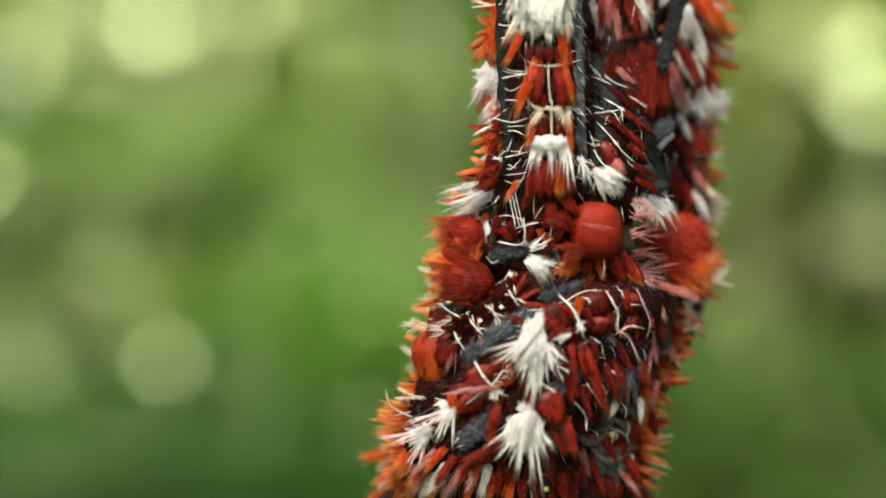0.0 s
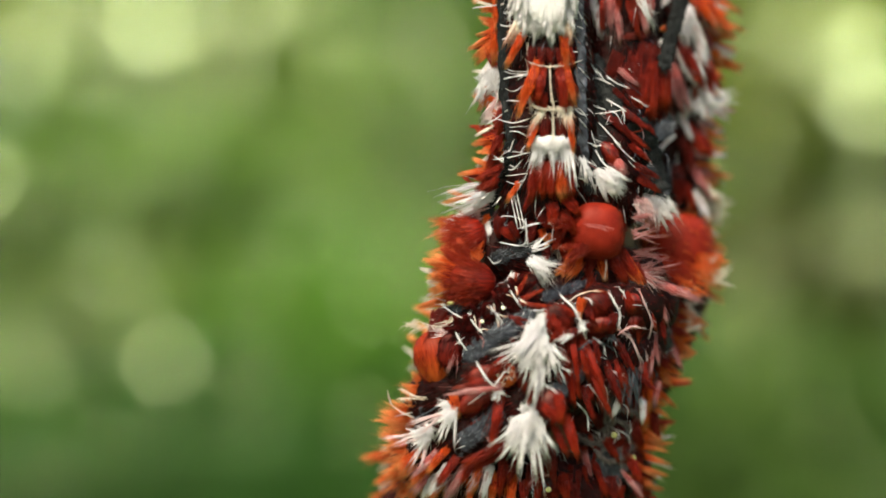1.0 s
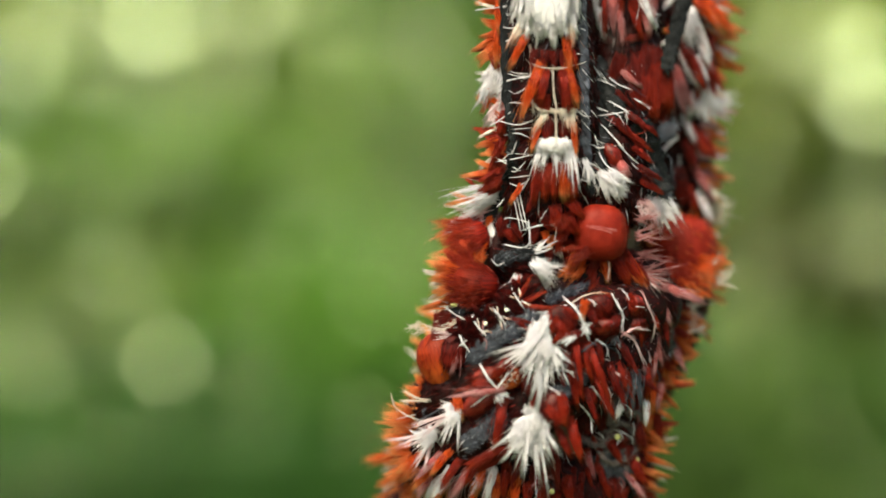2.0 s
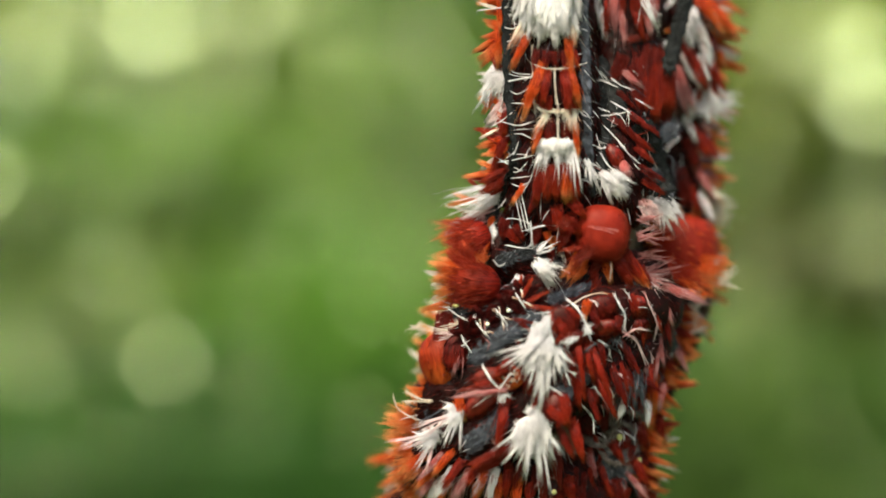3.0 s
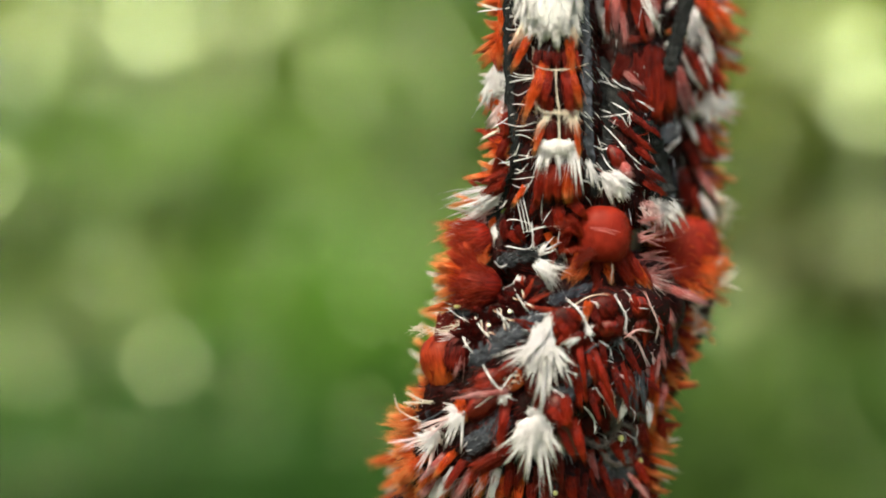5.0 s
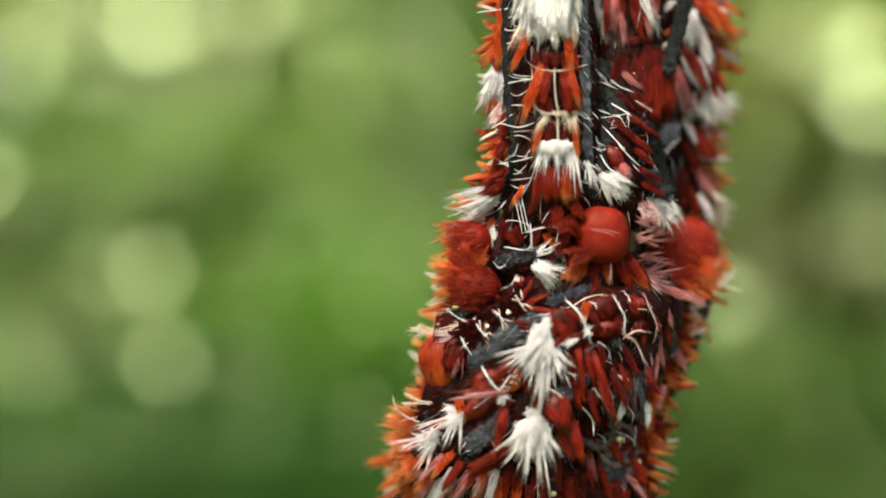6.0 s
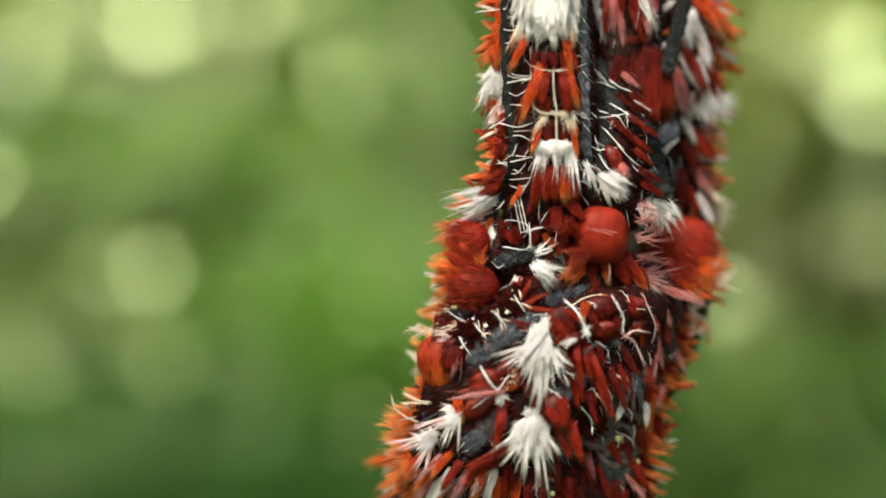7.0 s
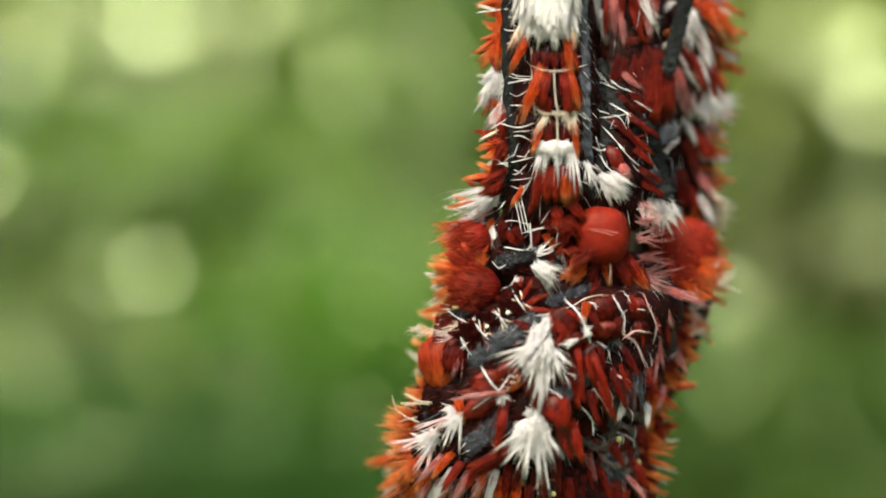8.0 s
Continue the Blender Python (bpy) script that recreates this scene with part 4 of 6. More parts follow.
    for x, y, w, ln in ((868, 366, 152, 74), (862, 374, 158, 70), (858, 382, 150, 66), (856, 390, 158, 76), (850, 398, 152, 60)):
        c.spike(x, y, w, ln, BLUSH if y % 4 else ORANGE, 7, 46, label="rust and pale hair spike")
    c.spike(850, 352, 166, 62, ORANGE, 7)
    # thin hairs across the stripes
    for pts in (((848, 20), (872, 17), (902, 14)), ((884, 44), (902, 52), (926, 50)), ((898, 76), (915, 70), (935, 60)), ((892, 148), (922, 141), (948, 137)), ((888, 216), (920, 223), (950, 214)),
                ((884, 288), (912, 284), (946, 276)), ((886, 284), (904, 294), (926, 305)), ((898, 292), (910, 276), (918, 256)), ((870, 226), (890, 214), (908, 200))):
        c.strand(pts, 4.0, fuzz=3)
    for k in range(16):
        y = rng.uniform(10, 330)
        c.strand([(rng.uniform(896, 908), y), (rng.uniform(916, 924), y + rng.uniform(-5, 8)), (rng.uniform(934, 948), y + rng.uniform(-14, 8))], rng.uniform(1.0, 1.8), above=10)
        y = rng.uniform(20, 350)
        c.strand([(rng.uniform(1026, 1036), y), (rng.uniform(1038, 1044), y + rng.uniform(4, 10)), (rng.uniform(1048, 1058), y + rng.uniform(10, 26))], rng.uniform(0.9, 1.7), (WHITE, GREY)[k % 2], above=14)
    c.spray(1036, 288, (62, 84), 66, 50, base=(4, 6), label="thin white hairs", core=0.0)
    spikes(c, [(884, -10), (882, 90), (880, 200), (884, 300), (860, 340), (834, 380)], -1, 38, 40, (ORANGE, ORANGE, WHITE, CREAM, RED), 15, tilt=-22, lean=18, inset=(0, 12))
    # neck
    for x, w in ((918, 74), (924, 68), (912, 80)):
        c.strand([(x, 346), (x + 6, 372), (x + 14, 408)], 4.0, fuzz=4)
    c.strand([(884, 402), (902, 388), (932, 394), (944, 408)], 3.4, fuzz=4)
    c.strand([(930, 410), (955, 402), (982, 400), (1026, 405)], 4.6, above=20, fuzz=3)
    c.strand([(940, 392), (942, 415), (943, 438)], 6.0, above=18, fuzz=14)
    c.strand([(989, 384), (990, 402), (986, 428)], 4.0, above=18, fuzz=8)
    c.spray(876, 398, (72, 96), 68, 60, base=(5, 4), label="thin white tuft", core=0.0, toward=0.5)
    for x, y, w, ln, q, mat in ((900, 392, 95, 34, 24, P_DARK), (918, 402, 60, 30, 18, P_DARK), (906, 412, 40, 30, 16, P_RED), (955, 400, 100, 36, 20, P_DARK), (962, 378, 60, 36, 20, P_DARK), (985, 366, 80, 40, 28, P_RED), (1004, 380, 60, 44, 26, P_RED), (1000, 408, 110, 40, 24, P_RED),
                               (968, 412, 70, 24, 16, P_FLAME), (985, 420, 120, 26, 14, P_FLAME), (1008, 355, 50, 40, 26, P_RED), (955, 350, 120, 30, 16, P_DARK), (975, 440, 90, 24, 18, P_DARK)):
        c.petal(x, y, w, ln, q, mat, lift=8)
    c.petal(880, 384, 120, 26, 12, P_FLAME)
    c.petal(930, 330, 120, 36, 12, P_FLAME)


def beside_caterpillar():
    """Dark, with a round red head, beside the front one."""
    c = caterpillar("dark red hairy caterpillar with a round red head", [(1126, -260, 240), (1114, -60, 215), (1106, 90, 190), (1096, 220, 150), (1075, 330, 120), (1062, 395, 112)], 72, (0.25, -1, 0), 12)
    c.dress()
    rng = c.rng
    c.ribbon([(1064, 100), (1066, 180), (1064, 260), (1052, 345)], 34, BLACK, 15)
    c.ribbon([(1070, 145), (1088, 170), (1096, 215)], 36, BLACK, 13)
    c.ribbon([(1132, 215), (1150, 255), (1166, 310), (1176, 350)], 44, BLACK, 16, 1.2)
    c.head(1068, 414, 52, 47, 2600, 1.08, 15, (0.1, 0.0, -0.6), 0.0, 2.6)
    for x, y, turn, ln, mat in ((1046, 428, (120, 185), 52, RED), (1042, 442, (110, 160), 50, ORANGE), (1056, 455, (80, 130), 46, RED), (1030, 400, (150, 210), 26, RED)):
        c.spray(x, y, turn, ln, 130, mat, (12, 10), 1.3, "head_tuft", "hair at the head's rim", 0.2, lift=44)
    # Thin pinkish hairs that also stand in for the head's fine highlight.
    c.strand([(1040, 402), (1068, 404), (1096, 410)], 2.0, PINK, above=72)
    c.strand([(1050, 406), (1070, 409), (1090, 416)], 1.6, PINK, above=72)
    # pinkish scales at the top, dark below them
    for x, y, w, ln, q in ((1062, -50, 86, 92, 18), (1090, -30, 88, 104, 20), (1074, -50, 84, 70, 16), (1112, -50, 74, 94, 20), (1126, -30, 66, 88, 22), (1140, -40, 78, 80, 22), (1104, -60, 90, 90, 20), (1160, -50, 95, 70, 24), (1080, -10, 92, 76, 14), (1100, 8, 84, 70, 13), (1120, 10, 72, 62, 15), (1140, 14, 80, 56, 15), (1156, 0, 100, 60, 16), (1070, 20, 80, 54, 12)):
        c.petal(x, y, w, ln, q, (P_RED, P_PINK, P_PINK, P_PALE)[(x // 2) % 4], lift=10)
    c.petal(1188, 2, 138, 72, 10, P_PALE, lift=4)
    c.petal(1176, 74, 144, 80, 9, P_PALE, lift=8)
    c.petal(1196, 50, 170, 40, 16, P_FLAME, lift=14)
    c.petal(1148, 66, 172, 50, 16, P_DARK, lift=9)
    for x, y, w, ln, q, mat in ((1150, 86, 100, 110, 44, P_DARK), (1132, 100, 92, 100, 40, P_DARK), (1166, 98, 84, 110, 40, P_RED), (1120, 120, 80, 90, 30, P_DARK), (1150, 120, 90, 96, 42, P_RED), (1175, 130, 96, 92, 32, P_DARK), (1140, 140, 100, 70, 30, P_RED), (1104, 100, 110, 50, 28, P_DARK)):
        c.petal(x, y, w, ln, q, mat, lift=10, sharp=0.5, arch=0.05)
    c.ribbon([(1226, -60), (1214, 5), (1201, 55), (1190, 95), (1184, 128)], 26, BLACK, 70, 1.6)
    # red scales and white bristles that all point down and outwards
    for x, y, w, ln, q, mat in ((1096, 165, 42, 40, 11, P_DARK), (1086, 206, 52, 40, 12, P_DARK), (1112, 200, 38, 60, 15, P_DARK), (1098, 214, 50, 50, 14, P_DARK), (1116, 238, 38, 46, 14, P_RED), (1124, 262, 42, 48, 16, P_RED),
                               (1128, 296, 30, 44, 16, P_DARK), (1134, 318, 34, 40, 16, P_RED), (1106, 130, 40, 44, 14, P_PINK), (1140, 215, 50, 40, 14, P_DARK)):
        c.petal(x, y, w, ln, q, mat, lift=10)
    c.dome(1090, 278, 62, 52, 28, 16, P_GLOSS, RED, 6, 60)
    c.dome(1106, 300, 62, 36, 22, 12, P_PINK, PINK, 8, 60)
    for pts in (((1052, 140), (1072, 146), (1094, 156)), ((1084, 140), (1100, 152), (1122, 160)), ((1050, 184), (1064, 194), (1080, 199)), ((1082, 180), (1106, 194), (1130, 212)), ((1066, 206), (1092, 203), (1116, 198)),
                ((1112, 196), (1114, 208), (1114, 220)), ((1070, 222), (1090, 244), (1108, 262)), ((1042, 222), (1056, 246), (1074, 258)), ((1046, 262), (1066, 264), (1096, 260)), ((1094, 250), (1112, 272), (1136, 294)), ((1064, 270), (1076, 292), (1096, 308)), ((1126, 176), (1142, 186), (1156, 196)), ((1044, 250), (1054, 268), (1052, 290))):
        c.strand(pts, 3.6, above=16, fuzz=4)
    for k in range(16):
        x, y = rng.uniform(1048, 1140), rng.uniform(110, 300)
        c.strand([(x, y), (x + rng.uniform(6, 14), y + rng.uniform(4, 12)), (x + rng.uniform(18, 34), y + rng.uniform(10, 30))], rng.uniform(1.0, 2.0), (WHITE, GREY, PINK)[k % 3], above=rng.uniform(10, 20))
    c.spray(1082, 316, (25, 85), 50, 330, base=(14, 10), width=1.6, lift=14, core=0.5)
    c.spray(1076, 318, (80, 120), 32, 60, base=(6, 6), lift=14)
    c.dome(1090, 328, 50, 50, 34, 10, P_WHITE, WHITE, 6, 260, label="bed of white hair", reach=15)
    for y in (388, 412, 440):
        c.spray(1114, y, (-24, 20), 70, 22, PINK, (6, 7), 1.3, "pink_tuft", "pinkish-white hairs beside the head", 0.2, 0.1, lift=26)
    c.spray(1116, 462, (-30, 45), 78, 70, PINK, (10, 10), 1.5, "pink_tuft", "pinkish hairs beside the head", 0.2, 0.1, lift=26)
    c.spray(1124, 470, (10, 60), 64, 36, BLUSH, (10, 8), 1.5, "pink_tuft", "pinkish hairs beside the head", 0.2, 0.1, lift=24)
    # slate and white tangle below the brush
    c.ribbon([(1140, 262), (1165, 245), (1200, 225)], 30, SLATE, 4, 1.2)
    c.ribbon([(1150, 300), (1168, 325), (1186, 362)], 26, SLATE, 12, 1.0)
    c.spray(1150, 350, (35, 75), 66, 260, base=(14, 10), lift=16)
    c.spray(1134, 364, (20, 100), 44, 70, BLUSH, (14, 10), lift=14, name="pink_tuft", label="pinkish-white tuft")
    for k in range(14):
        x, y = rng.uniform(1128, 1180), rng.uniform(220, 330)
        c.strand([(x, y), (x + rng.uniform(-8, 14), y + rng.uniform(6, 14)), (x + rng.uniform(-16, 26), y + rng.uniform(18, 34))], 1.8, (GREY, BLUSH, RED)[k % 3], above=22)


def outer_caterpillar():
    """Further back, its flank outwards, with a round head."""
    c = caterpillar("rust-red caterpillar with white flank tufts and a round head", [(1215, -260, 330), (1212, -60, 305), (1208, 90, 290), (1196, 230, 315), (1192, 340, 325), (1196, 420, 325)], 68, (0.75, -0.8, 0), 13)
    c.dress()
    rng = c.rng
    c.head(1212, 442, 235, 60, 2600, 1.0, 22)
    c.spray(1218, 20, (62, 100), 80, 220, base=(10, 12), lift=12, label="white hairs beside a dark stripe")
    for x, y, w, ln, q, mat in ((1228, 42, 60, 70, 18, P_PALE), (1236, 66, 70, 60, 17, P_PALE), (1206, 74, 62, 86, 14, P_RED), (1220, 90, 66, 80, 15, P_RED), (1242, 96, 62, 70, 16, P_RED), (1204, 92, 60, 78, 11, P_PALE),
                               (1232, 100, 66, 50, 10, P_PALE), (1194, 110, 74, 92, 24, P_PINK), (1202, 120, 70, 80, 18, P_PINK), (1238, 130, 100, 44, 16, P_RED), (1252, 130, 80, 44, 14, P_RED), (1224, -10, 52, 90, 18, P_FLAME), (1246, 0, 50, 80, 20, P_FLAME), (1236, 14, 48, 60, 12, P_PALE), (1262, 20, 60, 60, 15, P_FLAME)):
        c.petal(x, y, w, ln, q, mat, lift=14)
    c.petal(1198, 248, 137, 80, 9, P_PALE, lift=60)
    # Dark dome in place of a shaded hole between the tufts.
    c.dome(1252, 72, 60, 50, 34, 14, P_DARK, SATIN, 4, 100)
    c.strand([(1240, 40), (1262, 52), (1290, 76)], 3.6, fuzz=3)
    c.strand([(1236, 86), (1256, 100), (1266, 118)], 3.0, PINK, fuzz=3)
    for x, y, w, ln, b in ((1262, 34, 22, 74, 11), (1276, 108, 30, 48, 11), (1282, 112, 16, 44, 10), (1270, 0, 30, 60, 10), (1266, 90, 55, 40, 9), (1258, 196, 5, 54, 9), (1254, 252, 38, 44, 10), (1252, 236, 20, 44, 9), (1262, 312, 8, 44, 9)):
        c.spike(x, y, w, ln, ORANGE if y != 196 else PINK, b, 80, label="orange hair spike")
    c.spray(1238, 168, (20, 120), 58, 420, base=(14, 10), width=1.6, label="white flank tuft", lift=8)
    c.spray(1262, 170, (-20, 50), 50, 60, base=(8, 8), label="fine white hairs")
    # tangle of red, grey and pale hairs
    for x, y, w, ln, q, mat in ((1222, 226, 60, 56, 24, P_RED), (1236, 240, 55, 52, 22, P_RED), (1214, 250, 70, 52, 22, P_DARK), (1226, 296, 60, 60, 18, P_PINK), (1238, 312, 65, 60, 16, P_PINK), (1220, 330, 75, 48, 20, P_RED), (1212, 208, 66, 46, 12, P_PALE), (1234, 344, 62, 58, 16, P_PALE), (1206, 300, 85, 60, 26, P_DARK)):
        c.petal(x, y, w, ln, q, mat, lift=10)
    c.spray(1180, 356, (45, 80), 54, 160, base=(8, 12), label="white hair tuft", lift=20)
    c.spray(1244, 336, (20, 62), 60, 170, CREAM, (10, 12), label="cream hair tuft")
    c.spray(1256, 370, (-10, 50), 48, 90, CREAM, (8, 12), label="cream hair tuft")
    c.spray(1196, 300, (70, 110), 40, 60, GREY, (10, 12), name="flank_tuft", label="slate hair lock")
    c.strand([(1244, 555), (1258, 566), (1264, 580), (1262, 594)], 3.0, GREY)
    c.ruff(-1, 4, 40)
    spikes(c, [(1278, -20), (1284, 60), (1272, 150), (1262, 230), (1262, 330), (1266, 380)], 1, 33, 40, (ORANGE, ORANGE, BLUSH, CREAM, PINK), 12)
    spikes(c, [(1262, 400), (1266, 450), (1262, 500), (1250, 540)], 1, 36, 40, (ORANGE, ORANGE, CREAM), 10, tilt=14, lean=24, inset=(4, 22))


def ring_caterpillar():
    """Round the stem at mid height."""
    c = caterpillar("orange-red caterpillar curled round the stem with a fuzzy flank", [(868, 446, 135), (930, 458, 118), (1010, 480, 108), (1100, 494, 130), (1182, 520, 200)], 52, (-0.1, -1, 0.25), 14)
    c.dress(bristle=0.5)
    c.ribbon([(878, 466), (905, 458), (940, 448), (985, 450)], 22, BLACK, 10, 1.4, hair=GREY)
    c.ribbon([(950, 470), (985, 478), (1010, 492)], 28, SLATE, 6, 1.2)
    c.dome(838, 426, 160, 70, 70, 26, P_RED, RED, 8, 620, 0.6, "flank_lobe", "fuzzy orange-red flank lobe", 26)
    for x, y, turn, ln, mat in ((826, 410, (140, 190), 50, ORANGE), (834, 440, (110, 175), 48, ORANGE), (850, 402, (140, 200), 60, RED), (856, 440, (80, 130), 34, ORANGE), (850, 452, (80, 120), 26, ORANGE)):
        c.spray(x, y, turn, ln, 170, mat, (14, 12), 1.5, "flank_tuft", "rust-orange hair tuft", 0.1, lift=12)
    c.spray(986, 446, (40, 120), 40, 14, CREAM, (12, 5), 1.2, label="thin cream hairs", core=0.0, lift=12)
    c.petal(922, 484, 122, 46, 15, P_PALE, lift=14)
    c.strand([(896, 434), (930, 440), (944, 430)], 4.6, fuzz=6)
    c.strand([(944, 438), (976, 424), (996, 430)], 4.0, fuzz=10)
    c.strand([(875, 462), (885, 472), (898, 466)], 3.0)
    # red beard below the round head
    for x, y, w, ln, q, mat in ((1088, 460, 62, 66, 26, P_RED), (1106, 462, 56, 66, 28, P_RED), (1074, 468, 80, 44, 22, P_FLAME), (1118, 474, 60, 56, 24, P_FLAME), (1060, 466, 110, 36, 20, P_DARK), (1030, 450, 120, 36, 20, P_FLAME), (1012, 440, 110, 30, 18, P_RED), (1132, 480, 64, 48, 22, P_RED)):
        c.petal(x, y, w, ln, q, mat, lift=16, fringe=1.6)
    c.strand([(1080, 460), (1083, 475), (1082, 492)], 5.0, CREAM, above=30, fuzz=6)
    # orange beard below the other
    for x, y, turn, ln in ((1190, 484, (30, 90), 44), (1216, 488, (10, 80), 48), (1206, 500, (10, 80), 40), (1234, 492, (-5, 60), 42), (1242, 480, (-20, 40), 32), (1212, 512, (0, 60), 36)):
        c.spray(x, y, turn, ln, 130, ORANGE if x > 1210 else RED, (22, 12), 1.5, "flank_tuft", "orange hair beard below the head", 0.0, lift=26)
    c.petal(1176, 512, 22, 86, 18, P_PINK, lift=40)
    c.spray(1246, 500, (-40, 30), 44, 70, CREAM, (14, 18), 1.4, "flank_tuft", "cream hair wisps", 0.0, 0.1, lift=14)


def spotted_caterpillar():
    """Slanting, with pale spots on its dark velvet back."""
    c = caterpillar("maroon caterpillar with pale spots between slate stripes", [(795, 655, 120), (838, 618, 74), (898, 574, 60), (968, 538, 66), (1060, 510, 110), (1150, 490, 190)], 56, (-0.25, -1, 0.6), 15)
    c.dress(-1.0, bristle=0.7)
    c.ribbon([(786, 680), (836, 640), (880, 604), (915, 584), (956, 562)], 32, SLATE, 20, 2.2)
    c.ribbon([(970, 535), (1000, 525), (1040, 512), (1080, 505)], 22, SLATE, 8, 1.2)
    # fuzzy lobe with orange rays
    c.dome(846, 506, 185, 84, 76, 26, P_RED, RED, 14, 560, 0.7, "flank_lobe", "fuzzy red flank lobe", 24)
    for turn, ln, q in ((100, 46, 30), (125, 58, 30), (150, 62, 32), (172, 66, 30), (195, 64, 28), (220, 54, 26), (250, 44, 24)):
        c.petal(852 + 10 * math.cos(math.radians(turn)), 503 + 10 * math.sin(math.radians(turn)), turn, ln, q, P_RED if turn < 140 or turn > 210 else P_FLAME, lift=20, fringe=2.2, arch=0.04)
    for x, y, w, ln, mat in ((806, 480, 196, 42, ORANGE), (800, 492, 190, 50, CREAM), (802, 502, 172, 40, CREAM), (806, 512, 165, 40, ORANGE), (815, 474, 205, 40, ORANGE), (806, 486, 182, 34, ORANGE), (798, 520, 160, 36, CREAM), (800, 536, 160, 40, ORANGE), (790, 543, 170, 46, ORANGE)):
        c.spike(x, y, w, ln, mat, 9 if mat is ORANGE else 6, 60)
    # pale and olive hairs between the lobes
    for x, y, turn, ln, mat in ((818, 552, (150, 200), 44, CREAM), (814, 572, (155, 195), 48, CREAM), (806, 586, (165, 190), 46, CREAM), (800, 560, (150, 190), 30, ORANGE), (812, 596, (170, 190), 44, BLUSH)):
        c.rays(x, y, np.linspace(turn[0], turn[1], 6), ln, mat, 4.0, 4, 2.5, "pale hair wisps")
    c.ribbon([(790, 562), (812, 552), (838, 548)], 18, SLATE, 12, 1.0)
    c.strand([(796, 548), (812, 560), (828, 568)], 6.0, above=18, fuzz=6)
    c.spot(808, 542, 6.5, YELLOW_SPOT, lift=22, squash=0.6)
    c.spot(864, 575, 3.4, SPOT)
    c.spot(901, 551, 3.4, SPOT)
    for x, y, w in ((884, 508, 15), (877, 518, 70), (876, 525, 40), (868, 508, 20)):
        c.petal(x - 6, y, w, 14, 7, P_CREAM, lift=34, fringe=0.3)
    # dark velvet back
    for x, y in ((834, 596), (864, 576), (901, 552), (930, 528)):
        for k in range(8):
            q = k * 45 + 12
            c.petal(x + 5 * math.cos(math.radians(q)), y + 5 * math.sin(math.radians(q)), q, 30, 17, P_DARK, lift=7, hair=MAROON, arch=0.04)
    for pts in (((840, 562), (850, 580), (866, 598)), ((878, 548), (888, 560), (901, 578)), ((912, 514), (920, 530), (934, 549)), ((798, 636), (812, 620), (830, 604)), ((816, 592), (824, 608), (836, 626))):
        c.strand(pts, 4.4, above=20, fuzz=8)
    for pts in (((902, 522), (908, 527), (916, 530)), ((924, 516), (926, 524), (926, 532)), ((870, 545), (874, 549), (878, 553)), ((884, 542), (885, 547), (886, 552)), ((850, 566), (851, 572), (852, 577)), ((862, 590), (868, 588), (876, 591)), ((930, 536), (938, 540), (944, 544)), ((898, 564), (904, 566), (910, 566)), ((890, 572), (892, 578), (893, 584))):
        c.strand(pts, 4.2, EMBER, above=20)
    for x, y, w, ln, q in ((926, 530, 300, 40, 7), (934, 538, 335, 44, 7), (938, 544, 6, 50, 7), (930, 540, 20, 40, 6), (908, 566, 12, 40, 7), (880, 592, 330, 34, 6), (922, 520, 280, 26, 7)):
        c.petal(x, y, w, ln, q, P_RED if x % 4 else P_DARK, lift=8, arch=0.04)
    c.spray(962, 496, (14, 74), 60, 190, base=(9, 8), width=1.5, lift=40, core=0.5, label="white hair tuft")
    c.spray(968, 484, (-45, 5), 34, 30, base=(8, 6), lift=44, label="thin white hairs", core=0.0)
    bits(c, (815, 560, 930, 610), 12, (20, 70), (P_DARK, P_DARK, P_RED), 0.3, 0.7)


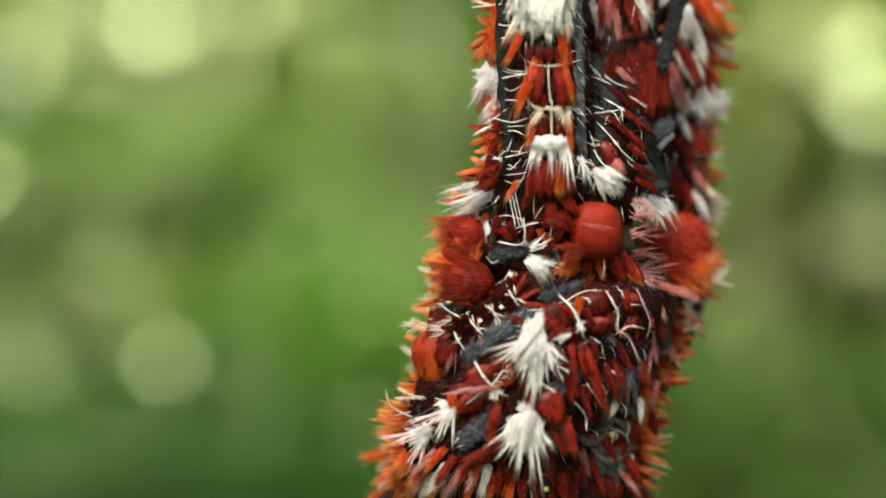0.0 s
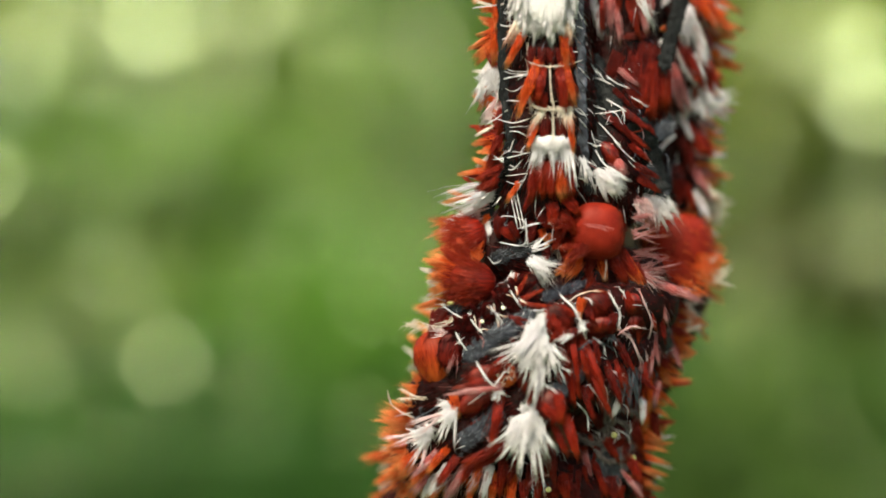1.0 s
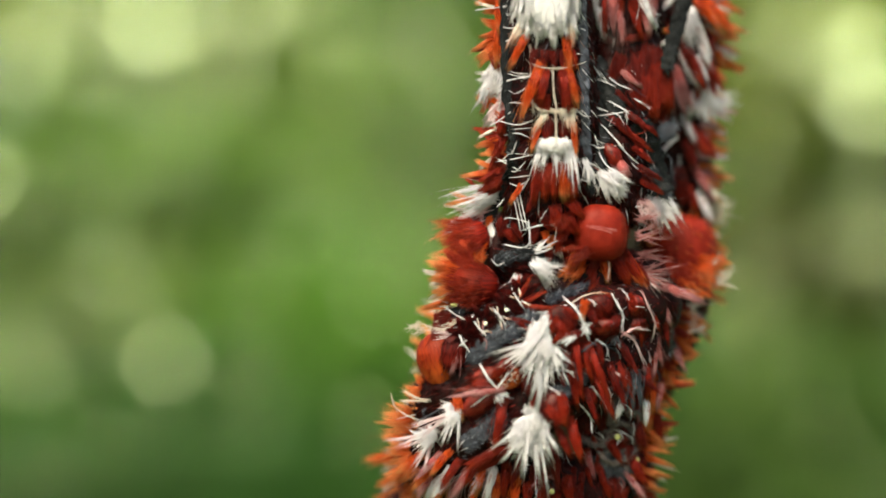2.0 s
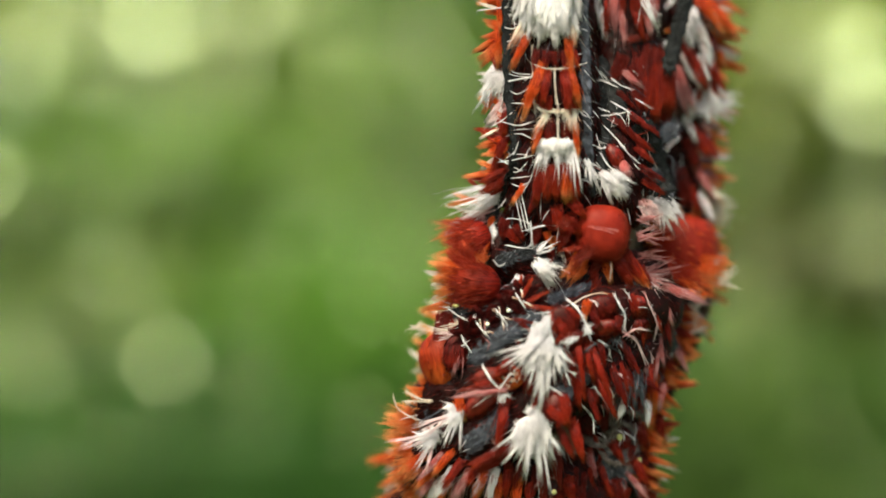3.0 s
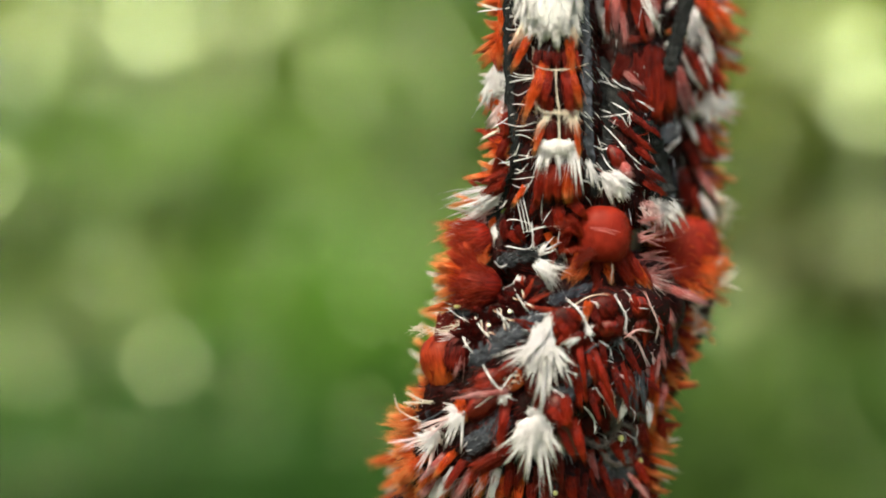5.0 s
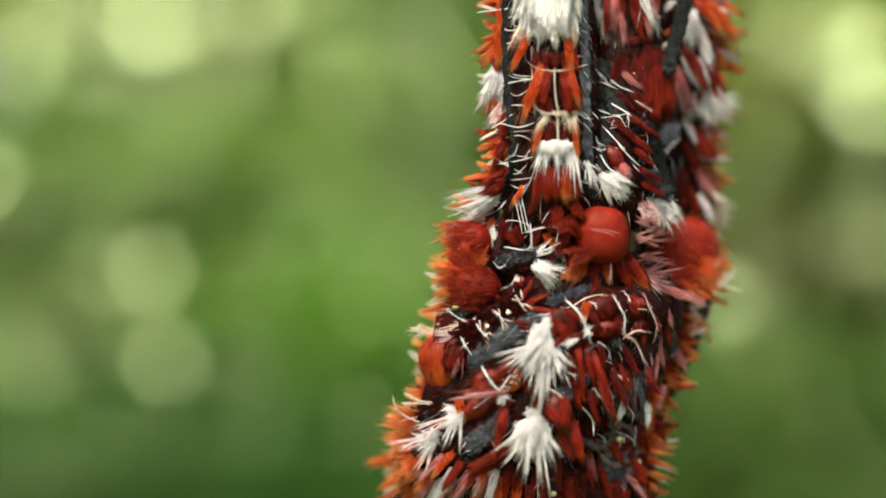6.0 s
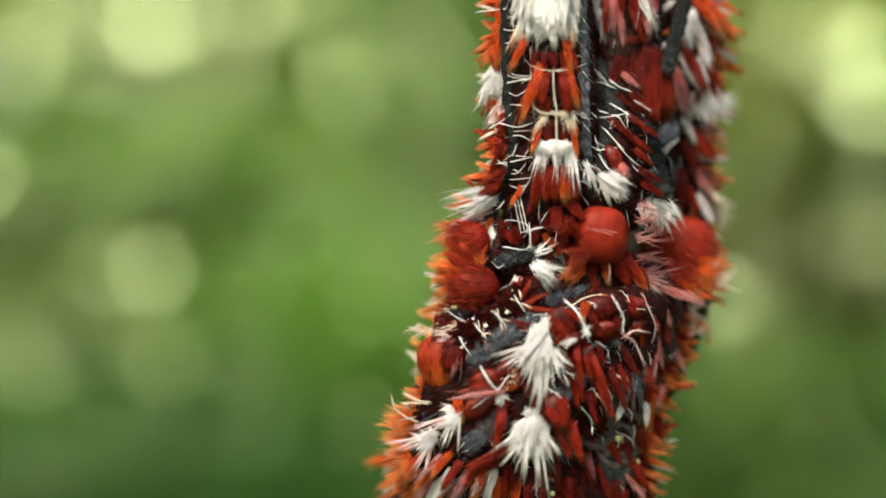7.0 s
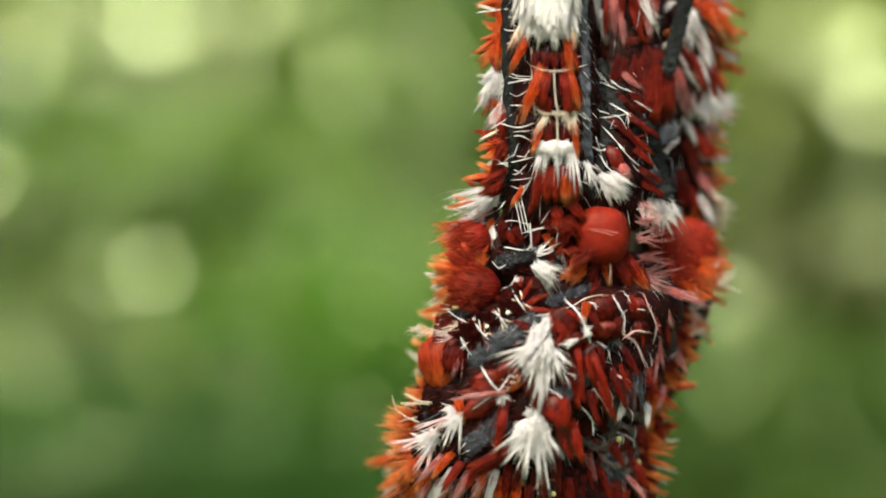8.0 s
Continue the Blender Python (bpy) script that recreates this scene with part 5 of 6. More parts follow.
def seam_caterpillar():
    """Red segments, white seams, and the largest white tuft."""
    c = caterpillar("dark red caterpillar with white seams and a big white tuft", [(765, 735, 150), (812, 700, 90), (880, 660, 60), (960, 605, 50), (1040, 570, 62), (1120, 550, 105), (1184, 540, 190)], 60, (-0.05, -1, 0.2), 16)
    c.dress(-1.0, bristle=0.7)
    # glossy cup-shaped lobe
    # Colour alone gives this lobe its lit rim and shaded hollow.
    c.dome(787, 640, 76, 108, 88, 38, P_FLAME, RED, 12, 300, 0.7, "flank_lobe", "glossy red cup-shaped lobe", 14)
    c.dome(808, 626, 100, 66, 48, 12, P_DARK, MAROON, 44, 160, 0.7, "lobe_hollow", "dark raised dome standing in for the lobe's shaded hollow", 16)
    for x, y, w, ln, q, mat in ((818, 600, 112, 74, 24, P_DARK), (828, 618, 116, 78, 22, P_RED), (808, 600, 100, 70, 22, P_DARK)):
        c.petal(x, y, w, ln, q, mat, lift=50 if mat is not P_FLAME else 42, arch=0.05)
    c.petal(834, 628, 108, 70, 15, P_PINK, lift=30)
    c.spray(770, 596, (150, 195), 36, 30, CREAM, (14, 8), 1.3, "white_tuft", "pale hair wisps", 0.1, lift=20)
    # segments between white seams
    for x, y, w, ln, q, mat in ((998, 570, 45, 58, 58, P_DARK), (1066, 546, 70, 46, 54, P_DARK), (1070, 580, 80, 32, 50, P_GLOSS), (1126, 543, 80, 40, 42, P_GLOSS), (1130, 576, 80, 36, 38, P_GLOSS), (1018, 600, 60, 30, 40, P_DARK)):
        c.dome(x, y, w, ln, q, 14, mat, SATIN, 4, 260)
    for x, y, w, ln, q, mat in ((1004, 556, 30, 34, 18, P_RED), (990, 570, 60, 46, 20, P_RED), (1042, 540, 96, 36, 18, P_FLAME), (1084, 530, 100, 42, 24, P_RED), (1050, 556, 60, 32, 18, P_DARK), (1096, 560, 100, 36, 20, P_DARK), (1118, 530, 60, 30, 18, P_RED), (1010, 586, 140, 34, 18, P_RED), (980, 562, 80, 40, 20, P_RED)):
        c.petal(x, y, w, ln, q, mat, lift=14)
    c.strand([(1004, 530), (1026, 552), (1040, 580), (1048, 608)], 5.0, above=24, fuzz=26)
    c.strand([(1086, 521), (1100, 545), (1107, 560), (1106, 584)], 6.0, above=24, fuzz=26)
    c.strand([(1142, 519), (1152, 545), (1164, 575), (1158, 608)], 5.5, BLUSH, above=38, fuzz=22)
    c.spray(1040, 580, (40, 320), 15, 50, base=(4, 4), width=1.3, label="white hair star on a seam", lift=22, core=0.0)
    c.strand([(1014, 541), (1035, 527), (1060, 520), (1086, 521)], 2.2, EMBER, above=20, fuzz=6)
    c.strand([(1045, 532), (1054, 536), (1058, 544)], 4.0, above=24, fuzz=3)
    c.strand([(1108, 518), (1114, 524), (1118, 534)], 4.0, above=24, fuzz=3)
    c.strand([(950, 556), (985, 552), (1010, 540)], 4.0, above=20, fuzz=8)
    c.spray(1014, 594, (130, 165), 26, 40, base=(8, 6), label="thin white hairs", core=0.0, lift=20)
    # biggest white tuft
    c.dome(956, 620, 114, 60, 36, 9, P_WHITE, WHITE, 16, 420, label="bed of white hair", reach=26)
    c.spray(966, 584, (92, 112), 66, 420, base=(13, 14), width=1.7, lift=20, label="big bright white tuft", toward=0.12, core=0.45, stray=0.03)
    c.spray(962, 600, (108, 165), 72, 180, base=(11, 12), width=1.4, lift=20, label="big bright white tuft", toward=0.1, core=0.5)
    c.spray(974, 606, (70, 104), 56, 360, base=(12, 10), width=1.6, lift=20, label="big bright white tuft", toward=0.15, core=0.45)
    c.spray(964, 630, (94, 104), 104, 170, base=(8, 8), width=1.6, lift=18, label="long white lock", toward=0.08, core=0.3, stray=0.06)
    c.spray(984, 616, (40, 80), 44, 70, base=(6, 8), lift=18, label="thin white hairs", core=0.1)
    c.rays(956, 610, (104, 112, 120, 128, 136, 144, 152, 160, 168), 92, count=9, breadth=3.0)
    c.rays(974, 614, (36, 46, 56, 66, 76, 86), 64, count=8, breadth=3.0)
    # second row: warts, crossing white hairs, long red scales
    c.dome(866, 670, 160, 60, 36, 12, P_GLOSS, SATIN, 4, 200)
    c.wart(904, 668, 23)
    c.dome(856, 714, 150, 76, 44, 16, P_GLOSS, SATIN, 8, 260)
    c.wart(826, 730, 22)
    c.petal(812, 706, 75, 46, 22, P_FLAME, lift=14)
    c.petal(888, 683, 172, 92, 13, P_PINK, lift=26)
    c.petal(876, 676, 168, 66, 18, P_RED, lift=20)
    c.petal(890, 712, 150, 66, 22, P_DARK, lift=22)
    c.petal(890, 698, 98, 92, 23, P_RED, lift=20, hook=-0.04)
    c.petal(905, 640, 130, 44, 24, P_RED, lift=12)
    c.petal(928, 648, 80, 50, 24, P_DARK, lift=12)
    c.petal(952, 660, 98, 70, 20, P_RED, lift=8)
    c.strand([(856, 650), (872, 675), (890, 694), (910, 708)], 6.5, above=32, fuzz=14)
    c.strand([(906, 662), (884, 690), (862, 706), (838, 724)], 5.5, above=32, fuzz=12)
    c.spray(884, 690, (-60, 240), 15, 60, base=(5, 5), width=1.4, label="white hair star on a seam", lift=30, core=0.0)
    c.ribbon([(892, 730), (922, 708), (950, 684), (975, 668)], 34, SLATE, 8, 1.2)
    c.strand([(898, 736), (908, 722), (922, 706)], 4.4, above=16, fuzz=6)
    # scales and pale arcs towards the far side
    for x, y, w, ln, q, mat in ((1150, 530, 70, 60, 20, P_RED), (1166, 520, 66, 70, 20, P_PINK), (1176, 545, 80, 60, 22, P_DARK), (1140, 560, 90, 50, 20, P_RED), (1166, 590, 80, 60, 18, P_PINK), (1172, 612, 86, 50, 20, P_RED), (1022, 598, 82, 92, 25, P_RED), (1008, 622, 86, 64, 22, P_DARK), (1044, 606, 68, 122, 22, P_RED), (1036, 604, 78, 70, 20, P_RED), (1070, 620, 68, 90, 20, P_DARK), (1086, 616, 62, 84, 20, P_RED), (1100, 600, 60, 70, 22, P_DARK), (1062, 600, 80, 50, 22, P_DARK), (1128, 606, 70, 60, 22, P_PINK), (1110, 620, 66, 60, 18, P_RED), (1150, 600, 80, 70, 22, P_RED)):
        c.petal(x, y, w, ln, q * 0.68, mat, lift=8)
    for pts, w, mat in ((((1062, 604), (1078, 616), (1082, 636)), 4.5, WHITE), (((1104, 588), (1126, 604), (1144, 640)), 9.0, BLUSH), (((1046, 632), (1056, 640), (1066, 645)), 4.0, WHITE), (((1034, 626), (1044, 618), (1062, 606)), 5.0, GREY), (((1108, 594), (1128, 584), (1152, 586)), 7.0, BLUSH), (((1160, 606), (1154, 622), (1156, 640)), 8.0, BLUSH), (((1088, 656), (1098, 664), (1112, 668)), 4.0, BLUSH), (((1070, 612), (1090, 620), (1104, 632)), 4.0, GREY)):
        c.strand(pts, w, mat, above=36, fuzz=10)
    c.ribbon([(1158, 548), (1178, 580), (1186, 630)], 32, SLATE, 14, 1.4)
    c.ribbon([(1030, 640), (1060, 625), (1090, 640)], 18, SLATE, 6, 1.4)
    bits(c, (1000, 590, 1160, 650), 34, (55, 95), size=0.8)


def fan_caterpillar():
    """The coil under it, with white fan tufts on slate skin."""
    c = caterpillar("red caterpillar with white fan tufts on slate skin", [(738, 838, 170), (795, 795, 100), (860, 765, 70), (940, 720, 58), (1030, 670, 66), (1100, 630, 110), (1160, 590, 190)], 60, (-0.05, -1, 0.15), 17)
    c.dress(-1.0, bristle=0.7)
    c.ribbon([(792, 822), (830, 788), (868, 762), (896, 738)], 32, SLATE, 6, 2.0)
    c.ribbon([(980, 700), (1010, 690), (1045, 660)], 26, SLATE, 5, 1.0)
    # broad fan in the middle
    c.dome(940, 764, 92, 52, 58, 10, P_WHITE, WHITE, 16, 360, label="bed of white hair", reach=26)
    c.spray(940, 742, (52, 140), 82, 190, base=(22, 10), width=1.4, lift=20, label="broad white fan tuft", core=0.5, toward=0.15)
    c.spray(942, 738, (70, 120), 48, 420, base=(20, 10), width=1.6, lift=22, label="broad white fan tuft", core=0.5, toward=0.15)
    c.spray(940, 750, (120, 150), 60, 80, base=(14, 10), width=1.3, lift=18, label="broad white fan tuft", core=0.2, toward=0.15)
    for x, w, ln in ((936, 97, 108), (950, 87, 126), (966, 78, 76)):
        c.spray(x, 748, (w - 3, w + 3), ln, 22, WHITE, (4, 5), 1.2, label="long white lock", lift=20, core=0.1, toward=0.15)
    c.spray(942, 732, (230, 310), 18, 110, base=(12, 6), lift=18, label="broad white fan tuft")
    c.rays(938, 750, (66, 76, 86, 94, 102, 110, 118, 126, 134, 142), 98, count=9, breadth=3.0)
    c.rays(952, 748, (48, 58, 68, 78), 74, count=9, breadth=3.0)
    for x, y, w, ln, q, mat in ((800, 800, 130, 60, 18, P_FLAME), (784, 806, 135, 58, 18, P_PINK), (816, 812, 125, 60, 18, P_RED), (772, 822, 130, 56, 20, P_FLAME), (796, 826, 120, 56, 17, P_PALE), (828, 824, 118, 56, 18, P_PINK), (760, 806, 145, 56, 18, P_FLAME), (846, 810, 116, 52, 17, P_RED), (764, 838, 120, 50, 18, P_PINK), (786, 844, 112, 48, 18, P_FLAME)):
        c.petal(x, y, w, ln, q, mat, lift=16, fringe=2.0)
    # two smaller fans
    for x, y in ((812, 740), (767, 777)):
        c.spray(x, y, (40, 220), 26, 170, WHITE, (9, 7), 1.4, label="white fan tuft", lift=22, core=0.4)
        c.spray(x + 6, y + 6, (90, 175), 46, 90, WHITE, (8, 7), 1.3, label="white fan tuft", lift=22, core=0.3)
    c.rays(812, 744, (134, 143, 152, 160, 168), 84, BLUSH)
    c.rays(816, 750, (94, 104, 113, 122), 72, WHITE)
    c.rays(806, 732, (20, 45, 65), 34, WHITE)
    c.rays(766, 778, (146, 154, 163, 171, 178), 80, BLUSH)
    c.rays(768, 786, (95, 106, 116, 128), 70, BLUSH)
    c.rays(774, 772, (30, 55, 75), 32, WHITE)
    c.strand([(697, 702), (704, 722), (722, 736), (742, 745)], 8.0, CREAM, above=26, fuzz=10)
    c.strand([(718, 694), (745, 707), (776, 712)], 6.5, CREAM, above=30, fuzz=14)
    c.strand([(714, 712), (745, 712), (772, 716)], 5.0, CREAM, above=28, fuzz=14)
    c.ribbon([(756, 742), (778, 722), (800, 708)], 24, SLATE, 26, 1.4)
    c.strand([(742, 748), (770, 735), (798, 718)], 5.0, GREY, above=34, fuzz=8)
    # glossy red cup and scales
    c.dome(986, 722, 60, 62, 54, 24, P_GLOSS, SATIN, 10, 300, 0.6, "back_lobe", "glossy red cup-shaped lobe", 12)
    for x, y, w, ln, q in ((968, 720, 40, 44, 20), (996, 700, 80, 50, 22), (1002, 728, 74, 78, 26), (984, 742, 66, 54, 18)):
        c.petal(x, y, w, ln, q, P_RED, lift=34)
    c.petal(992, 716, 108, 36, 16, P_DARK, lift=38)
    for k in range(5):
        c.strand([(984 + 4 * k, 724 + 2 * k), (983 + 4 * k, 738 + 2 * k), (985 + 4 * k, 752 + 3 * k)], 2.2, PINK, above=42)
    for pts, w in ((((972, 684), (998, 702), (1015, 726)), 5.5), (((1034, 720), (1050, 740), (1053, 770)), 5.5), (((1066, 678), (1084, 694), (1086, 722)), 4.5), (((1056, 690), (1068, 706), (1080, 726)), 5.0), (((1000, 640), (1002, 660), (1012, 682)), 5.0), (((1004, 656), (1012, 660), (1020, 664)), 3.5)):
        c.strand(pts, w, above=26, fuzz=9)
    c.spray(1124, 650, (80, 106), 66, 240, GREY, (12, 10), 1.6, label="dull white hair tuft", lift=10, core=0.4)
    for x, y, w, ln in ((1104, 690, 112, 46), (1160, 620, 96, 50), (1166, 670, 100, 50), (1140, 700, 90, 40)):
        c.petal(x, y, w, ln, 14, P_PALE if x < 1150 else P_PINK, lift=16)
    for x, y, w, ln, q, mat in ((1016, 650, 80, 70, 22, P_RED), (1056, 660, 66, 100, 22, P_RED), (1040, 690, 70, 60, 20, P_DARK), (1084, 650, 70, 70, 20, P_DARK), (1098, 640, 74, 60, 18, P_RED), (1146, 640, 84, 64, 24, P_RED), (1156, 660, 90, 66, 24, P_FLAME), (1130, 660, 40, 50, 16, P_DARK)):
        c.petal(x, y, w, ln, q * 0.68, mat, lift=6)
    bits(c, (1000, 650, 1120, 720), 30, (55, 95), size=0.8)
    # red scales below the slate skin, and the orange flank
    for x, y, w, ln, q, mat in ((908, 782, 150, 92, 22, P_RED), (900, 796, 146, 70, 22, P_RED), (880, 800, 160, 60, 20, P_DARK), (926, 800, 110, 64, 22, P_DARK), (976, 780, 80, 70, 26, P_DARK), (960, 800, 92, 60, 26, P_DARK)):
        c.petal(x, y, w, ln, q, mat, lift=8)
    c.strand([(872, 780), (884, 798), (900, 816)], 3.4, BLUSH, above=24, fuzz=4)
    for x, y, turn, ln in ((748, 752, (180, 215), 60), (735, 770, (170, 205), 60), (735, 800, (150, 190), 58), (740, 825, (135, 180), 60), (750, 810, (110, 150), 54), (725, 845, (130, 170), 50), (760, 720, (170, 215), 46), (762, 700, (185, 225), 40)):
        c.spray(x, y, turn, ln, 190, ORANGE, (14, 12), 1.6, "flank_tuft", "rust-orange hair tuft", 0.05, lift=6)


def ringed_caterpillar():
    """Lower down, dark, with yellow spots in pale rings."""
    c = caterpillar("dark caterpillar with yellow spots and rust flank tufts", [(1204, 450, 300), (1192, 545, 270), (1146, 650, 225), (1098, 750, 190), (1078, 850, 185), (1050, 980, 200)], 62, (0.35, -1, 0), 18)
    c.dress(bristle=0.5)
    for x, y, r in ((1097, 776, 29), (1132, 816, 24), (1050, 748, 36)):
        c.dome(x, y, 50, r * 1.7, r * 1.5, 8, P_DARK, MAROON, 2, 120)
        q = [math.radians(v) for v in range(20, 340, 45)]
        c.ribbon([(x + r * math.cos(v + x), y + r * 0.92 * math.sin(v + x)) for v in q], 6, RING, 14, 2.0, hair=TAUPE, label="dull grey-brown skin fold", flat=0.4)
    for x, y, w, ln, q, mat in ((1128, 752, 70, 44, 24, P_RED), (1084, 782, 60, 44, 20, P_RED), (1116, 790, 100, 34, 18, P_DARK), (1118, 812, 60, 56, 22, P_RED), (1146, 826, 80, 50, 22, P_RED), (1064, 740, 60, 40, 18, P_DARK), (1040, 740, 90, 40, 18, P_DARK), (1150, 700, 90, 60, 26, P_FLAME), (1160, 730, 80, 50, 22, P_RED), (1138, 690, 96, 50, 22, P_RED),
                               (1050, 806, 78, 60, 14, P_PINK), (1040, 830, 84, 60, 14, P_DARK), (1108, 838, 50, 60, 10, P_PINK), (1066, 826, 70, 66, 14, P_RED), (1030, 850, 90, 50, 24, P_RED), (1090, 850, 80, 50, 22, P_DARK), (1130, 846, 80, 50, 20, P_RED)):
        c.petal(x, y, w, ln, q, mat, lift=8)
    c.spot(1098, 775, 5.4, YELLOW_SPOT, lift=20, squash=1.1)
    c.spot(1132, 816, 4.8, YELLOW_SPOT, lift=20, squash=1.2)
    c.ribbon([(1000, 800), (1020, 815), (1050, 820)], 44, SLATE, 6, 1.6)
    c.ribbon([(1066, 800), (1086, 830), (1096, 862)], 34, SLATE, 8, 1.4)
    c.ribbon([(1096, 715), (1120, 722), (1150, 722)], 20, SLATE, 8, 1.2)
    c.ribbon([(1110, 730), (1142, 740), (1152, 768), (1138, 790)], 11, RING, 18, 2.0, hair=TAUPE, label="dull grey-brown skin fold", flat=0.4)
    c.ribbon([(1024, 752), (1040, 782), (1064, 790), (1090, 774)], 8, RING, 18, 2.0, hair=TAUPE, label="dull grey-brown skin fold", flat=0.4)
    c.ribbon([(1062, 800), (1088, 822), (1114, 812), (1132, 792)], 7, RING, 20, 2.0, hair=TAUPE, label="dull grey-brown skin fold", flat=0.4)
    for pts in (((1066, 690), (1086, 706), (1098, 730)), ((1100, 745), (1090, 760), (1076, 768)), ((1112, 640), (1136, 640), (1156, 660)), ((1150, 650), (1160, 680), (1158, 706)), ((1020, 720), (1040, 712), (1062, 724))):
        c.ribbon(pts, 7, RING, 18, 2.0, hair=TAUPE, label="dull grey-brown skin fold", flat=0.4)
    bits(c, (1020, 700, 1150, 880), 44, (60, 110), (P_DARK, P_RED, P_DARK), 0.55, 0.8)
    for x, y, w, ln in ((1140, 700, 25, 54), (1146, 716, 30, 60), (1138, 756, 35, 62), (1130, 792, 10, 70), (1134, 806, 18, 72), (1130, 830, 15, 70), (1126, 846, 28, 66), (1130, 860, 10, 60), (1140, 776, 20, 54), (1126, 820, 32, 60)):
        c.spike(x, y, w, ln, ORANGE, 9, 70, lift=0)
    for x, y, turn, ln in ((1196, 570, (0, 50), 46), (1192, 596, (0, 50), 50), (1182, 622, (5, 60), 46), (1196, 556, (-10, 40), 44), (1168, 650, (10, 60), 44)):
        c.spray(x, y, turn, ln, 90, ORANGE, (14, 12), 1.6, "flank_tuft", "rust-orange hair tuft", -0.1)
        c.petal(x - 16, y - 6, turn[0] + 40, ln, 22, P_DARK if y % 4 else P_RED, lift=16)
        c.petal(x - 2, y - 14, turn[0] + 25, ln * 0.8, 18, P_RED, lift=12)
    spikes(c, [(1246, 545), (1232, 600), (1204, 650), (1180, 700), (1168, 760), (1156, 810), (1152, 890)], 1, 37, 46, (ORANGE, ORANGE, ORANGE, RED, CREAM), 10, tilt=18, lean=20, inset=(6, 22))
    c.petal(1186, 604, 62, 60, 16, P_PINK, lift=24)
    c.spray(1208, 560, (-20, 50), 40, 50, CREAM, (10, 16), 1.3, "flank_tuft", "cream hair wisps", -0.1, 0.1)


def lowest_caterpillars():
    c = caterpillar("rust-red caterpillar with pinkish hair on the lowest coil", [(705, 965, 265), (765, 895, 185), (845, 852, 140), (940, 850, 130), (1030, 890, 155), (1090, 960, 205)], 64, (-0.1, -1, 0.2), 19)
    c.dress(-1.0, bristle=0.7)
    c.spot(982, 872, 4.8, YELLOW_SPOT, lift=20)
    c.spot(968, 834, 4.0, YELLOW_SPOT, lift=30)
    c.dome(982, 868, 40, 44, 40, 8, P_DARK, MAROON, 2, 90)
    c.dome(968, 832, 40, 50, 40, 14, P_DARK, MAROON, 10, 120)
    c.strand([(950, 860), (966, 848), (990, 846)], 6.0, PINK, above=18, fuzz=16)
    for k, (x, y, w, ln, q) in enumerate(((842, 806, 140, 62, 15), (826, 816, 132, 62, 17), (850, 822, 124, 60, 17), (808, 830, 120, 56, 18), (832, 836, 110, 56, 17), (862, 832, 106, 56, 18), (790, 846, 120, 56, 18), (815, 852, 106, 50, 17), (846, 856, 100, 46, 18), (880, 836, 104, 56, 16), (774, 846, 128, 52, 20))):
        c.petal(x, y, w, ln, q, (P_PALE, P_PINK, P_FLAME)[k % 3], lift=20, fringe=2.0)
    for x, y, w, ln, q, mat in ((786, 806, 135, 60, 18, P_FLAME), (772, 818, 140, 60, 18, P_PINK), (800, 812, 125, 58, 18, P_RED), (762, 834, 135, 58, 20, P_FLAME), (790, 832, 125, 56, 18, P_FLAME), (812, 822, 120, 54, 16, P_PINK)):
        c.petal(x, y, w, ln, q, mat, lift=26, fringe=2.0)
    for k in range(7):
        c.spray(790 + 14 * k, 824 + (k % 3) * 12, (108, 140), 46, 22, BLUSH, (12, 8), 1.4, "pink_tuft", "pinkish hair tuft", 0.2, 0.1, lift=22)
    for x, y, w, ln, q, mat in ((902, 826, 96, 66, 22, P_RED), (890, 846, 104, 56, 20, P_FLAME), (918, 848, 92, 50, 24, P_FLAME), (940, 856, 90, 46, 22, P_RED), (1006, 850, 80, 50, 24, P_RED), (870, 868, 100, 40, 20, P_RED), (1020, 866, 70, 40, 22, P_DARK), (950, 830, 90, 40, 20, P_DARK)):
        c.petal(x, y, w, ln, q, mat, lift=10)
    bits(c, (880, 830, 1060, 882), 14, (70, 110))
    for x, y, turn, ln in ((770, 850, (110, 170), 56), (752, 866, (110, 180), 54), (790, 860, (100, 140), 50)):
        c.spray(x, y, turn, ln, 220, ORANGE, (18, 14), 1.6, "flank_tuft", "rust-orange hair tuft", 0.1)
    # behind at the foot, orange brushes on the outline
    c = caterpillar("orange-haired caterpillar at the cluster's lower edge", [(748, 990, 360), (768, 880, 290), (792, 790, 260), (842, 690, 270), (862, 590, 275), (866, 470, 275), (890, 380, 290)], 60, (-0.9, -0.6, 0), 20)
    c.dress(-1.0)
    c.ruff(1, 5, 40)
    c.ruff(-1, 5, 40)
    c.spray(712, 850, (60, 130), 40, 300, CREAM, (16, 10), 1.7, label="cream hair tuft")
    c.spray(722, 842, (80, 150), 36, 160, CREAM, (10, 8), 1.7, label="cream hair tuft")
    spikes(c, [(816, 420), (806, 470), (800, 540), (775, 590), (764, 640), (775, 700), (750, 740), (722, 790), (710, 882)], -1, 32, 40, (ORANGE, ORANGE, ORANGE, RED, CREAM), 13, tilt=-2, lean=20)
    spikes(c, [(812, 400), (810, 470), (800, 540), (770, 600), (760, 660), (758, 720), (735, 760), (712, 800), (706, 882)], -1, 35, 46, (ORANGE, ORANGE, CREAM), 12, tilt=-4, lean=26, inset=(2, 16))
